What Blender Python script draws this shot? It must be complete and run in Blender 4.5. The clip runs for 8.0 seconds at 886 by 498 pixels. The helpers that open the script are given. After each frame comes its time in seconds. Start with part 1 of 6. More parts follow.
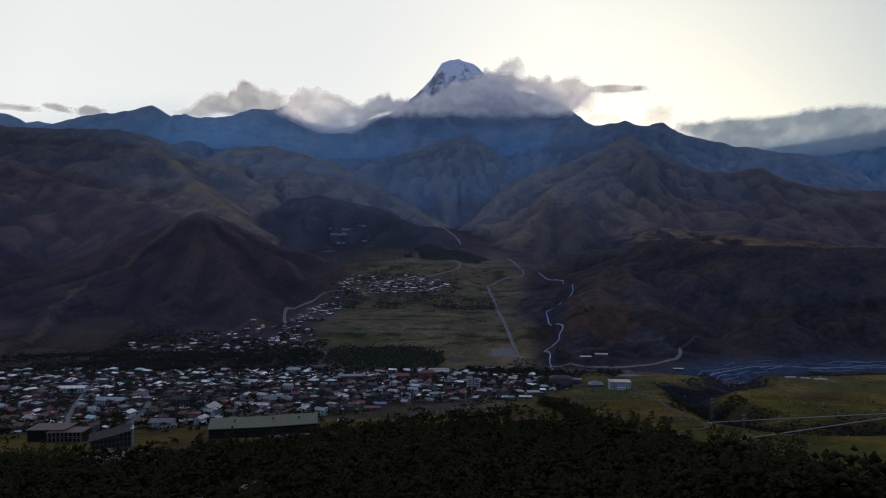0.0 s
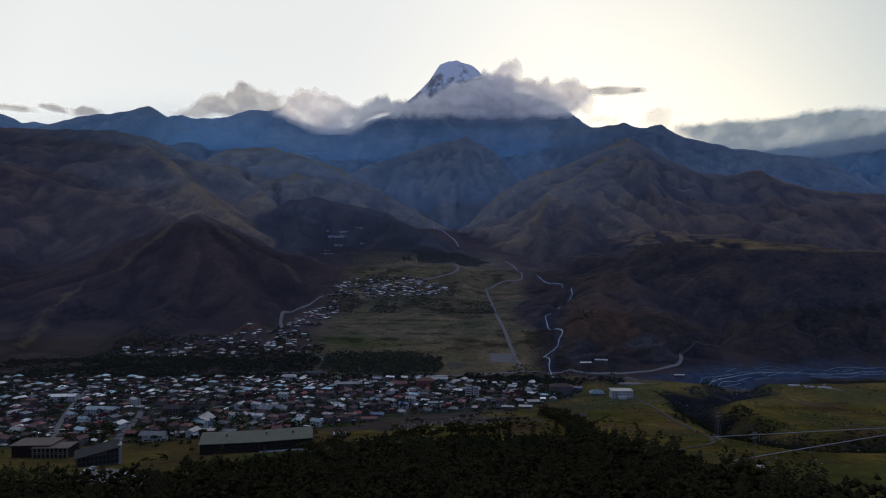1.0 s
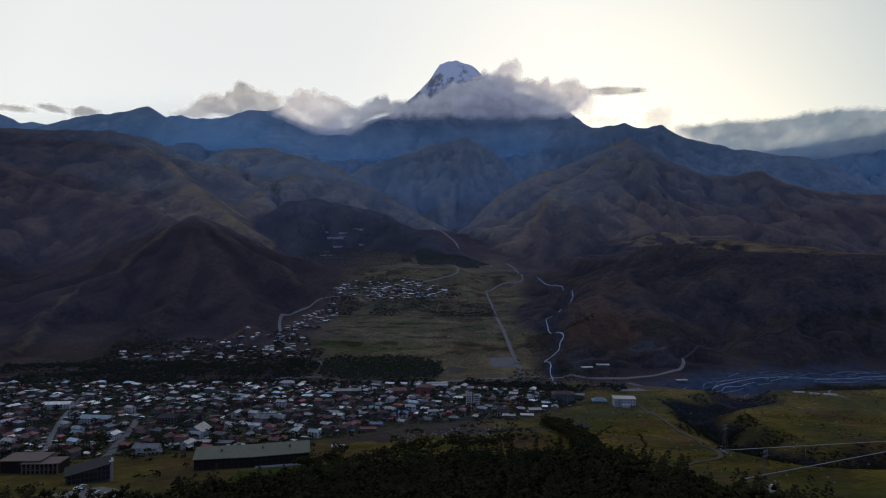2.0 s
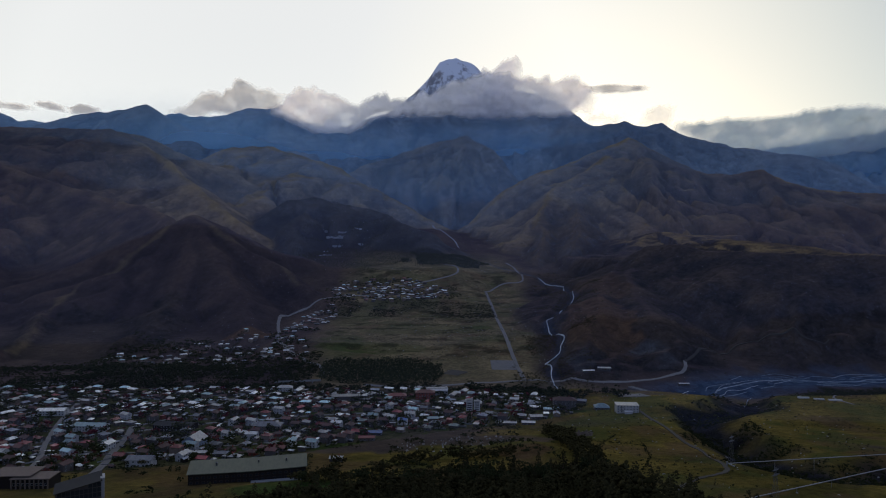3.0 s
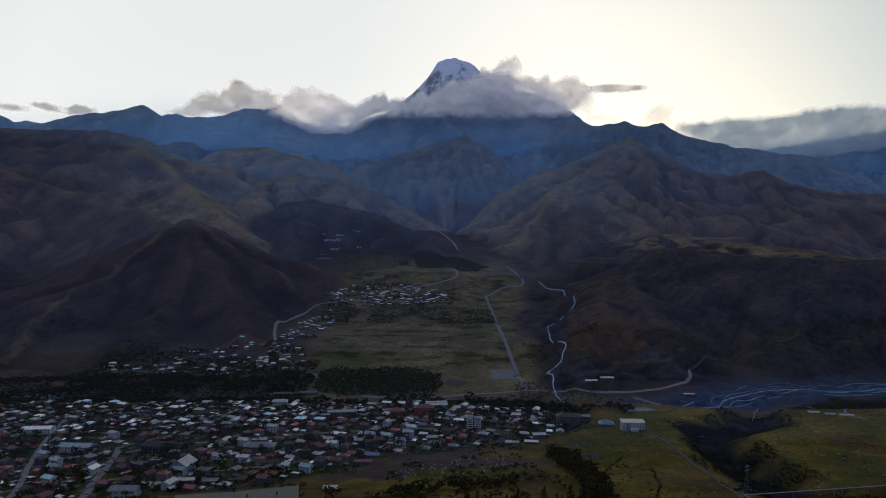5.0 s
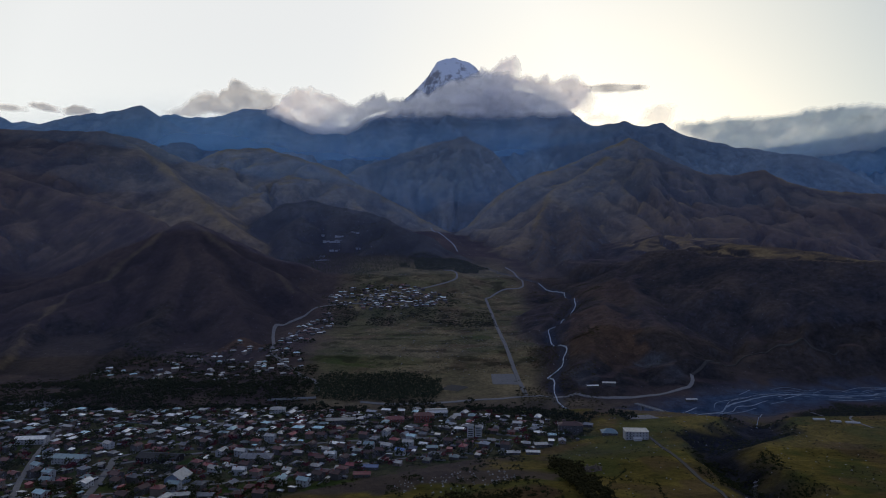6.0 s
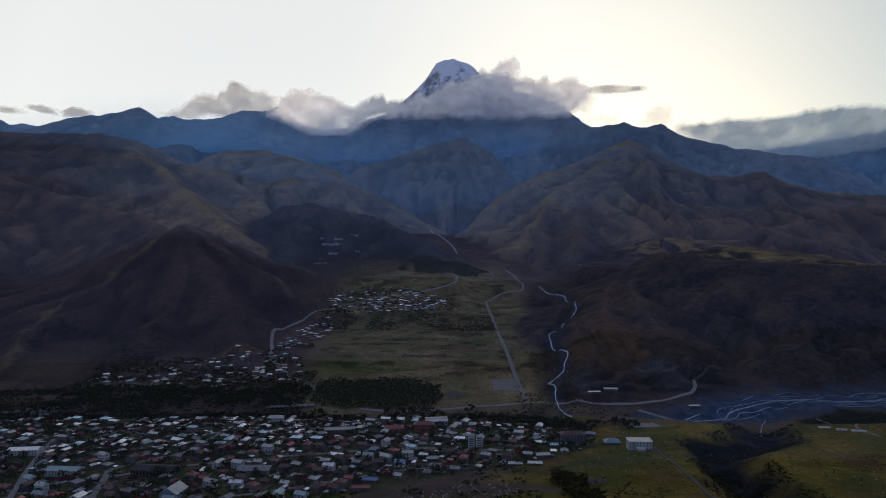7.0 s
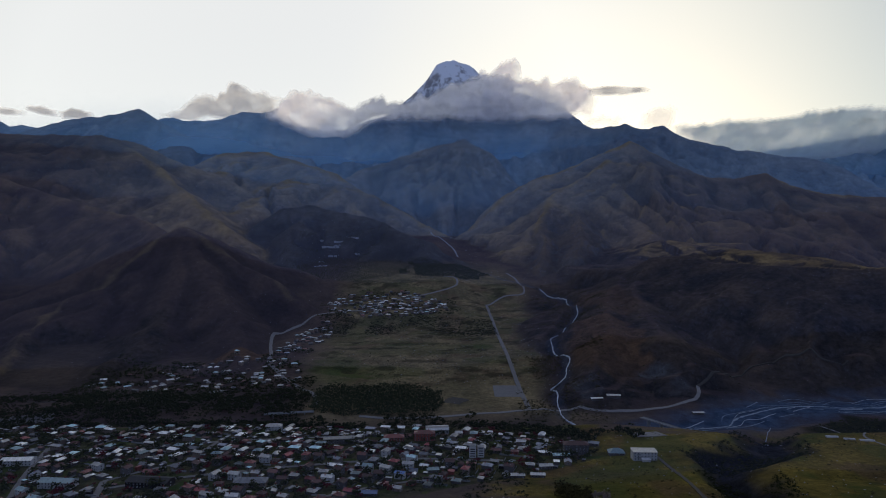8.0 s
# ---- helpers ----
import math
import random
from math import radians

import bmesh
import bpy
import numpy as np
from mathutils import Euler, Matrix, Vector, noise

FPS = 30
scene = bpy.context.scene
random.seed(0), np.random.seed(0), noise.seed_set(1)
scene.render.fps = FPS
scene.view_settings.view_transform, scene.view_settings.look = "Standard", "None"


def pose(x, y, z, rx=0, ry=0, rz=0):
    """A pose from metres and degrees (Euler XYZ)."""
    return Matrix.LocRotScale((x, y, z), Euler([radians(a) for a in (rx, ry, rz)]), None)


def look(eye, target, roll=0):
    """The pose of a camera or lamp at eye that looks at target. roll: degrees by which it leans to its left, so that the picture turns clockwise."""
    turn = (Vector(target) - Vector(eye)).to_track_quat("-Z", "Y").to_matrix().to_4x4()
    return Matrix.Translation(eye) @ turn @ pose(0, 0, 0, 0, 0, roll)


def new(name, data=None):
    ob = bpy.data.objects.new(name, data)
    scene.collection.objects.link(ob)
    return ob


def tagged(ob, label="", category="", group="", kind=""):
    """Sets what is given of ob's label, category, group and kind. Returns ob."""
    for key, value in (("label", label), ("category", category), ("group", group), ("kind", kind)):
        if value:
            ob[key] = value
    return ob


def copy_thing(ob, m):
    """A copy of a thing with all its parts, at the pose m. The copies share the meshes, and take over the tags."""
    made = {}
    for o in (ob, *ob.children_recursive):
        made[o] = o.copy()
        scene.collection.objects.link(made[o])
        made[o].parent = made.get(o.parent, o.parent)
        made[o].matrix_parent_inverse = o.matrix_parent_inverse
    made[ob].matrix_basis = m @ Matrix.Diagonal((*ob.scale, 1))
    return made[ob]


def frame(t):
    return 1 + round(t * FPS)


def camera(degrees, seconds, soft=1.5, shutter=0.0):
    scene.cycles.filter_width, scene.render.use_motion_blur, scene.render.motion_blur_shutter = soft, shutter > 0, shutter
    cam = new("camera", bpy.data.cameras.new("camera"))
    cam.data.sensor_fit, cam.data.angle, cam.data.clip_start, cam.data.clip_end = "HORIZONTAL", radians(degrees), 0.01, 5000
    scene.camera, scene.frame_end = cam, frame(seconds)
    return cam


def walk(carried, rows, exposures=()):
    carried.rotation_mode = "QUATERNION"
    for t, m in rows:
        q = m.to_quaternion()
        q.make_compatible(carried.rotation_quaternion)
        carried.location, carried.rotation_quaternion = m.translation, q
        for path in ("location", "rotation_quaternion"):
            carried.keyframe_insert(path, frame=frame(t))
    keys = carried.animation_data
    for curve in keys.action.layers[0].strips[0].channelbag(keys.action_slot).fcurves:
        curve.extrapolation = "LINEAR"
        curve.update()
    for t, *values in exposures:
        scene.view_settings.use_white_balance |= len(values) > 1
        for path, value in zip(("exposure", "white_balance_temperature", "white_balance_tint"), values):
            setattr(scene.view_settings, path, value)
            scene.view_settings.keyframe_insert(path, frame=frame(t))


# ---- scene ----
cam = camera(70.0, 8.0, soft=1.0)
PATH = [
    (0, (6.754, 18.195, 224.045), (6.866, 20.191, 224.0240), 0.3),
    (0.5, (6.667, 25.78, 226.841), (6.782, 27.776, 226.8216), 0.4),
    (1, (6.495, 32.573, 230.081), (6.614, 34.569, 230.0631), 0.4),
    (1.5, (6.384, 38.884, 233.406), (6.504, 40.88, 233.3887), 0.4),
    (3, (6.768, 55.743, 245.234), (6.889, 57.739, 245.2064), 0.4),
    (3.5, (6.952, 62.608, 249.072), (7.074, 64.604, 249.0420), 0.4),
    (4, (7.468, 68.594, 252.669), (7.59, 70.59, 252.6376), 0.3),
    (4.5, (7.78, 75.004, 256.046), (7.904, 77.0, 256.0151), 0.3),
    (6, (8.226, 93.254, 267.751), (8.352, 95.249, 267.7169), 0.2),
    (6.5, (7.939, 98.596, 271.187), (8.067, 100.592, 271.1544), 0.1),
    (7, (8.126, 104.344, 274.753), (8.254, 106.339, 274.7210), 0.1),
    (7.5, (8.265, 110.342, 278.067), (8.394, 112.338, 278.0346), 0.1),
    (8, (8.281, 117.132, 280.756), (8.408, 119.128, 280.7271), 0.1),
]
walk(cam, [(t, look(eye, target, roll)) for t, eye, target, roll in PATH])

# ---- sky, sun, exposure ----
SUN_UP, SUN_TURN = radians(4), radians(20)  # low behind the range, to the right of the snow peak
VEIL = [(0.0, (0.15, 0.2, 0.39)), (0.5, (0.162, 0.205, 0.39)), (0.75, (0.22, 0.245, 0.34)), (0.86, (0.5, 0.52, 0.52)), (0.92, (0.7, 0.69, 0.66)), (0.96, (0.79, 0.775, 0.75)), (1.0, (0.73, 0.715, 0.695))]
GLOW = [(0.9, (0, 0, 0)), (1.0, (0.1, 0.075, 0.0))]
world = bpy.data.worlds.new("sky")
scene.world = world
world.use_nodes = True
wn, wl = world.node_tree.nodes, world.node_tree.links
wn.clear()
sky = wn.new("ShaderNodeTexSky")
sky.sky_type, sky.sun_disc = "NISHITA", False
sky.sun_elevation, sky.sun_rotation = SUN_UP, SUN_TURN
sky.altitude, sky.air_density, sky.dust_density, sky.ozone_density = 1900, 1.0, 1.5, 1.0
clear = wn.new("ShaderNodeBackground")
clear.inputs["Strength"].default_value = 0.05
wl.new(sky.outputs["Color"], clear.inputs["Color"])


def world_math(op, a, b):
    m = wn.new("ShaderNodeMath")
    m.operation = op
    for socket, v in ((m.inputs[0], a), (m.inputs[1], b)):
        if hasattr(v, "is_output"):
            wl.new(v, socket)
        else:
            socket.default_value = v
    return m.outputs[0]


def towards(x, y, z):
    d = wn.new("ShaderNodeVectorMath")
    d.operation = "DOT_PRODUCT"
    d.inputs[1].default_value = Vector((x, y, z)).normalized()
    wl.new(where.outputs["Generated"], d.inputs[0])
    return d.outputs["Value"]


def blend(factor, stops):
    r = wn.new("ShaderNodeValToRGB")
    e = r.color_ramp.elements
    while len(e) < len(stops):
        e.new(0.5)
    for k, (place, colour) in zip(e, stops):
        k.position, k.color = place, (*colour, 1)
    wl.new(factor, r.inputs["Fac"])
    return r.outputs["Color"]


# A veil of thin high cloud, bright towards the set sun and grey-blue on the far side.
where = wn.new("ShaderNodeTexCoord")
round_sun = world_math("MULTIPLY_ADD", towards(-0.12, 1, 0.12), 0.5)
round_sun.node.inputs[2].default_value = 0.5
veil = wn.new("ShaderNodeBackground")
wl.new(blend(round_sun, VEIL), veil.inputs["Color"])
glow = wn.new("ShaderNodeBackground")
wl.new(blend(towards(0.36, 1, 0.12), GLOW), glow.inputs["Color"])
both = wn.new("ShaderNodeAddShader")
total = wn.new("ShaderNodeAddShader")
wout = wn.new("ShaderNodeOutputWorld")
wl.new(clear.outputs["Background"], both.inputs[0])
wl.new(veil.outputs["Background"], both.inputs[1])
wl.new(both.outputs["Shader"], total.inputs[0])
wl.new(glow.outputs["Background"], total.inputs[1])
wl.new(total.outputs["Shader"], wout.inputs["Surface"])

sun = new("sun", bpy.data.lights.new("sun", "SUN"))
sun.data.energy, sun.data.angle, sun.data.color = 1.1, radians(12), (1.0, 0.82, 0.6)  # its light through the veil of cloud
sun.matrix_world = look((0, 0, 0), (-math.sin(SUN_TURN), -math.cos(SUN_TURN), -math.tan(SUN_UP)))

# ---- materials ----
def fresh(name, rough=0.9):
    m = bpy.data.materials.new(name)
    m.use_nodes = True
    n, l = m.node_tree.nodes, m.node_tree.links
    p = n["Principled BSDF"]
    p.inputs["Roughness"].default_value = rough
    p.inputs["Specular IOR Level"].default_value = 0.2
    return m, n, l, p


def noise_of(n, l, scale, detail=4.0, rough=0.55, coords="Object", stretch=(1, 1, 1)):
    c = n.new("ShaderNodeTexCoord")
    mp = n.new("ShaderNodeMapping")
    mp.inputs["Scale"].default_value = stretch
    t = n.new("ShaderNodeTexNoise")
    t.inputs["Scale"].default_value, t.inputs["Detail"].default_value, t.inputs["Roughness"].default_value = scale, detail, rough
    l.new(c.outputs[coords], mp.inputs["Vector"])
    l.new(mp.outputs["Vector"], t.inputs["Vector"])
    return t.outputs["Fac"]


def ramp(n, l, value, stops):
    r = n.new("ShaderNodeValToRGB")
    e = r.color_ramp.elements
    while len(e) < len(stops):
        e.new(0.5)
    for k, (place, colour) in zip(e, stops):
        k.position, k.color = place, (*colour, 1)
    l.new(value, r.inputs["Fac"])
    return r.outputs["Color"]


def mixed(n, l, factor, a, b, how="MIX"):
    m = n.new("ShaderNodeMix")
    m.data_type, m.blend_type = "RGBA", how
    for socket, v in ((m.inputs[0], factor), (m.inputs[6], a), (m.inputs[7], b)):
        if hasattr(v, "is_output"):
            l.new(v, socket)
        elif isinstance(v, tuple):
            socket.default_value = (*v, 1)
        else:
            socket.default_value = v
    return m.outputs[2]


def sums(n, l, op, a, b):
    m = n.new("ShaderNodeMath")
    m.operation, m.use_clamp = op, op in ("MULTIPLY", "ADD", "SUBTRACT")
    for socket, v in ((m.inputs[0], a), (m.inputs[1], b)):
        if hasattr(v, "is_output"):
            l.new(v, socket)
        else:
            socket.default_value = v
    return m.outputs[0]


def relief(n, l, p, height, strength, distance):
    b = n.new("ShaderNodeBump")
    b.inputs["Strength"].default_value, b.inputs["Distance"].default_value = strength, distance
    l.new(height, b.inputs["Height"])
    l.new(b.outputs["Normal"], p.inputs["Normal"])


def cover_of(n, name):
    a = n.new("ShaderNodeAttribute")
    a.attribute_name = name
    return a.outputs["Fac"]


def toned(n, l, low, high, size, grit, contrast):
    """Two tones in large drifts, broken up by fine grit."""
    c = mixed(n, l, ramp(n, l, noise_of(n, l, size, 6, 0.6), [(0.36, (0, 0, 0)), (0.64, (1, 1, 1))]), low, high)
    return mixed(n, l, contrast, c, ramp(n, l, noise_of(n, l, grit, 7, 0.7), [(0.3, (0.4, 0.4, 0.4)), (0.7, (1.15, 1.15, 1.15))]), "MULTIPLY")


def land_material():
    """One skin for the whole land. What grows or lies where, and some painted haze and shade, comes from the land's
    cover; bare rock shows where it is steep.
    """
    m, n, l, p = fresh("land", 1.0)
    p.inputs["Specular IOR Level"].default_value = 0.03
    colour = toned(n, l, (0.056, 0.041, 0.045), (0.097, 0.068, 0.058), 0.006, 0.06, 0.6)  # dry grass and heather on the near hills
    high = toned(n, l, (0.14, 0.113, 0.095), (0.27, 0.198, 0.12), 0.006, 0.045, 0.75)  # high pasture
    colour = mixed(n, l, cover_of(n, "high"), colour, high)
    bluff = toned(n, l, (0.03, 0.028, 0.03), (0.075, 0.057, 0.045), 0.01, 0.09, 0.95)  # dark craggy tone of the bluff, also used for shade painted on other hills
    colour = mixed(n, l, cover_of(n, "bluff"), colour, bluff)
    slate = toned(n, l, (0.15, 0.22, 0.3), (0.25, 0.31, 0.37), 0.004, 0.03, 0.6)  # far slate mountains, with the blue of the haze put into the rock colour
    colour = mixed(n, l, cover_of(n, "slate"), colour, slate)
    # relief shading put into the colour: crests paler, hollows darker, weaker on the far rock
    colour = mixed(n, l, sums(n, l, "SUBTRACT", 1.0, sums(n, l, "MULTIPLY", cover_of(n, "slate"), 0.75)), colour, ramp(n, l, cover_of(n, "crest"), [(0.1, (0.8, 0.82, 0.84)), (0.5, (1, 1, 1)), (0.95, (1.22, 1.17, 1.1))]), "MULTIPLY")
    streak = noise_of(n, l, 0.05, 8, 0.75, stretch=(1, 1, 0.3))
    rock = mixed(n, l, 0.7, (0.095, 0.088, 0.09), ramp(n, l, streak, [(0.3, (0.4, 0.4, 0.42)), (0.75, (1.1, 1.1, 1.1))]), "MULTIPLY")
    bare = sums(n, l, "MULTIPLY", cover_of(n, "steep"), ramp(n, l, streak, [(0.48, (0, 0, 0)), (0.64, (0.6, 0.6, 0.6))]))
    colour = mixed(n, l, bare, colour, rock)
    grey = mixed(n, l, 0.85, (0.115, 0.12, 0.13), ramp(n, l, noise_of(n, l, 0.1, 8, 0.78, stretch=(1, 1, 0.2)), [(0.36, (0.2, 0.19, 0.18)), (0.64, (1.2, 1.2, 1.2))]), "MULTIPLY")
    colour = mixed(n, l, cover_of(n, "crag"), colour, grey)  # bare grey crags with upright cracks
    # pale dry grass tone that also paints the lit crests and gentle slopes
    colour = mixed(n, l, sums(n, l, "MULTIPLY", cover_of(n, "dry"), 0.85), colour, toned(n, l, (0.185, 0.135, 0.072), (0.34, 0.242, 0.12), 0.012, 0.08, 0.7))
    valley = toned(n, l, (0.124, 0.106, 0.056), (0.265, 0.202, 0.106), 0.012, 0.13, 0.9)
    colour = mixed(n, l, cover_of(n, "valley"), colour, valley)
    meadow = toned(n, l, (0.086, 0.073, 0.016), (0.235, 0.17, 0.038), 0.016, 0.16, 0.95)
    colour = mixed(n, l, cover_of(n, "meadow"), colour, meadow)
    colour = mixed(n, l, cover_of(n, "shelf"), colour, toned(n, l, (0.14, 0.095, 0.042), (0.3, 0.205, 0.09), 0.012, 0.1, 0.85))
    colour = mixed(n, l, sums(n, l, "MULTIPLY", cover_of(n, "earth"), 0.8), colour, toned(n, l, (0.085, 0.05, 0.03), (0.15, 0.088, 0.05), 0.04, 0.2, 0.8))
    green = toned(n, l, (0.036, 0.065, 0.016), (0.085, 0.1, 0.026), 0.03, 0.2, 0.6)
    colour = mixed(n, l, cover_of(n, "green"), colour, green)
    gravel = toned(n, l, (0.024, 0.046, 0.085), (0.062, 0.1, 0.165), 0.05, 0.25, 0.75)
    colour = mixed(n, l, cover_of(n, "gravel"), colour, gravel)
    colour = mixed(n, l, cover_of(n, "scree"), colour, toned(n, l, (0.36, 0.38, 0.42), (0.5, 0.5, 0.52), 0.02, 0.1, 0.5))
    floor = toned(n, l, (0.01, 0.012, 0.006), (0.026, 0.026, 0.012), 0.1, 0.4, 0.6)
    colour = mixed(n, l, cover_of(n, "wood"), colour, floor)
    # shade in the ravine, painted as a near-black ground tone
    colour = mixed(n, l, cover_of(n, "ravine_shade"), colour, toned(n, l, (0.01, 0.011, 0.014), (0.032, 0.033, 0.042), 0.05, 0.15, 0.8))
    colour = mixed(n, l, cover_of(n, "yard"), colour, toned(n, l, (0.034, 0.042, 0.015), (0.1, 0.092, 0.045), 0.08, 0.4, 0.85))
    # old snow lies high up, thicker towards the summit
    patch = sums(n, l, "ADD", noise_of(n, l, 0.013, 8, 0.66, stretch=(1, 1, 0.55)), sums(n, l, "MULTIPLY", cover_of(n, "height"), 0.24))
    white = sums(n, l, "MULTIPLY", ramp(n, l, patch, [(0.6, (0, 0, 0)), (0.69, (1, 1, 1))]), cover_of(n, "snow"))
    peak_rock = toned(n, l, (0.34, 0.33, 0.35), (0.55, 0.5, 0.46), 0.012, 0.05, 0.5)
    colour = mixed(n, l, sums(n, l, "MULTIPLY", cover_of(n, "snow"), cover_of(n, "height")), colour, peak_rock)
    colour = mixed(n, l, white, colour, (0.82, 0.84, 0.87))
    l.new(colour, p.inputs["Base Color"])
    relief(n, l, p, noise_of(n, l, 0.045, 10, 0.75), 0.85, 7.0)
    return m


LAND_SKIN = land_material()


def plain_material(name, a, b, rough=0.8, scale=0.8, metal=0.0, bump=0.0, vary=0.25):
    """A surface between two tones, stained at two scales, a little different from piece to piece."""
    m, n, l, p = fresh(name, rough)
    p.inputs["Metallic"].default_value = metal
    colour = mixed(n, l, noise_of(n, l, scale, 5, 0.6), a, b)
    colour = mixed(n, l, 0.5, colour, ramp(n, l, noise_of(n, l, scale * 6, 4, 0.7), [(0.3, (0.55, 0.55, 0.55)), (0.65, (1, 1, 1))]), "MULTIPLY")
    own = n.new("ShaderNodeObjectInfo")
    shade = ramp(n, l, own.outputs["Random"], [(0.0, (1 - vary, 1 - vary, 1 - vary)), (1.0, (1, 1, 1))])
    colour = mixed(n, l, 1.0, colour, shade, "MULTIPLY")
    l.new(colour, p.inputs["Base Color"])
    if bump:
        relief(n, l, p, noise_of(n, l, scale * 4, 5, 0.7), 0.6, bump)
    return m


def roof_material(name, a, b, rough=0.45, sheen=0.0):
    """Folded sheet roofing with standing seams and rust or dirt runs."""
    m, n, l, p = fresh(name, rough)
    p.inputs["Specular IOR Level"].default_value = 0.5
    p.inputs["Metallic"].default_value = sheen
    dirt = noise_of(n, l, 0.5, 6, 0.65, stretch=(1.0, 0.35, 1.0))
    colour = mixed(n, l, ramp(n, l, dirt, [(0.4, (0, 0, 0)), (0.7, (1, 1, 1))]), a, b)
    own = n.new("ShaderNodeObjectInfo")
    piece = n.new("ShaderNodeNewGeometry")
    chance = n.new("ShaderNodeMath")
    chance.operation = "FRACT"
    both = n.new("ShaderNodeMath")
    l.new(own.outputs["Random"], both.inputs[0])
    l.new(piece.outputs["Random Per Island"], both.inputs[1])
    l.new(both.outputs[0], chance.inputs[0])
    shade = ramp(n, l, chance.outputs[0], [(0.0, (0.26, 0.26, 0.27)), (0.65, (0.56, 0.56, 0.56)), (0.85, (0.95, 0.95, 0.95)), (1.0, (1.1, 1.1, 1.1))])
    l.new(mixed(n, l, 1.0, colour, shade, "MULTIPLY"), p.inputs["Base Color"])
    c = n.new("ShaderNodeTexCoord")
    w = n.new("ShaderNodeTexWave")
    w.inputs["Scale"].default_value = 1.1
    l.new(c.outputs["Object"], w.inputs["Vector"])
    relief(n, l, p, w.outputs["Fac"], 0.4, 0.05)
    return m


ROOFS = {
    "pale zinc sheet": roof_material("zinc_roof", (0.78, 0.79, 0.8), (0.45, 0.46, 0.47), 0.38, 0.45),
    "grey slate-cement": roof_material("cement_roof", (0.34, 0.35, 0.37), (0.17, 0.17, 0.175), 0.6),
    "rust-red metal": roof_material("red_roof", (0.33, 0.03, 0.045), (0.18, 0.028, 0.035)),
    "brown tile": roof_material("brown_roof", (0.16, 0.06, 0.052), (0.09, 0.045, 0.04), 0.7),
    "light blue metal": roof_material("blue_roof", (0.46, 0.68, 0.72), (0.3, 0.44, 0.48), 0.4, 0.2),
    "dull green metal": roof_material("green_roof", (0.16, 0.21, 0.2), (0.12, 0.14, 0.13)),
    "deep blue metal": roof_material("deep_blue_roof", (0.09, 0.18, 0.4), (0.08, 0.13, 0.25)),
    "dark bitumen": roof_material("dark_roof", (0.05, 0.05, 0.055), (0.035, 0.035, 0.04), 0.85),
    "sage-green metal": roof_material("sage_roof", (0.23, 0.24, 0.15), (0.17, 0.18, 0.115), 0.7),
}
WALLS = {
    "white plaster": plain_material("white_plaster", (0.72, 0.7, 0.67), (0.45, 0.43, 0.4), 0.9, 0.5),
    "grey stone": plain_material("grey_stone", (0.17, 0.15, 0.14), (0.085, 0.078, 0.072), 0.9, 1.4, bump=0.05),
    "beige plaster": plain_material("beige_plaster", (0.3, 0.23, 0.18), (0.17, 0.13, 0.1), 0.9, 0.5),
    "red brick": plain_material("red_brick", (0.32, 0.085, 0.06), (0.22, 0.065, 0.05), 0.9, 1.2, bump=0.03),
    "brown timber": plain_material("brown_timber", (0.035, 0.025, 0.02), (0.02, 0.016, 0.013), 0.75, 0.8),
    "pale blue plaster": plain_material("blue_plaster", (0.33, 0.4, 0.5), (0.25, 0.3, 0.38), 0.9, 0.5),
}
CONCRETE = plain_material("concrete", (0.34, 0.34, 0.33), (0.22, 0.22, 0.215), 0.9, 0.3, bump=0.02)
ASPHALT = plain_material("worn_asphalt", (0.22, 0.21, 0.2), (0.13, 0.126, 0.122), 0.9, 0.15, bump=0.02)
DIRT = plain_material("brown_dirt_track", (0.1, 0.09, 0.075), (0.06, 0.053, 0.045), 0.95, 0.12, bump=0.04)
DUST = plain_material("pale_gravel_track", (0.28, 0.265, 0.25), (0.18, 0.172, 0.165), 0.95, 0.12, bump=0.04)
PALE_ROCK = plain_material("pale_cut_rock", (0.42, 0.43, 0.46), (0.26, 0.27, 0.29), 0.95, 0.1, bump=0.05)
FOAM = plain_material("white_water", (0.66, 0.7, 0.74), (0.3, 0.36, 0.43), 0.7, 0.12)
STEEL = plain_material("galvanised_steel", (0.2, 0.2, 0.2), (0.13, 0.13, 0.13), 0.5, 1.0, 0.6)
PIPE_PAINT = plain_material("pale_pipe_paint", (0.5, 0.5, 0.49), (0.36, 0.34, 0.31), 0.6, 0.6)
PALE_STONE = plain_material("pale_gravestone", (0.5, 0.49, 0.47), (0.24, 0.24, 0.23), 0.7, 2.0, vary=0.5)
RUBBER = plain_material("black_rubber", (0.02, 0.02, 0.02), (0.03, 0.03, 0.03), 0.8)
CAR_PAINTS = [plain_material("car_paint_" + c, v, v, 0.25, vary=0.05) for c, v in (("white", (0.7, 0.7, 0.7)), ("silver", (0.4, 0.41, 0.42)), ("dark", (0.03, 0.03, 0.035)))]


def glass_material():
    m, n, l, p = fresh("dark_window_glass", 0.08)
    p.inputs["Base Color"].default_value = (0.025, 0.03, 0.035, 1)
    p.inputs["Specular IOR Level"].default_value = 0.6
    return m


GLASS = glass_material()
FRAME_PAINT = plain_material("white_frame_paint", (0.6, 0.6, 0.58), (0.45, 0.44, 0.42), 0.6)
DOOR_WOOD = plain_material("door_wood", (0.12, 0.07, 0.045), (0.08, 0.05, 0.035), 0.7)


def water_material():
    m, n, l, p = fresh("silty_river_water", 0.45)
    l.new(mixed(n, l, noise_of(n, l, 0.15, 4), (0.05, 0.09, 0.15), (0.24, 0.3, 0.36)), p.inputs["Base Color"])
    p.inputs["Specular IOR Level"].default_value = 0.25
    relief(n, l, p, noise_of(n, l, 0.6, 5, 0.7), 0.5, 0.25)
    return m


WATER = water_material()


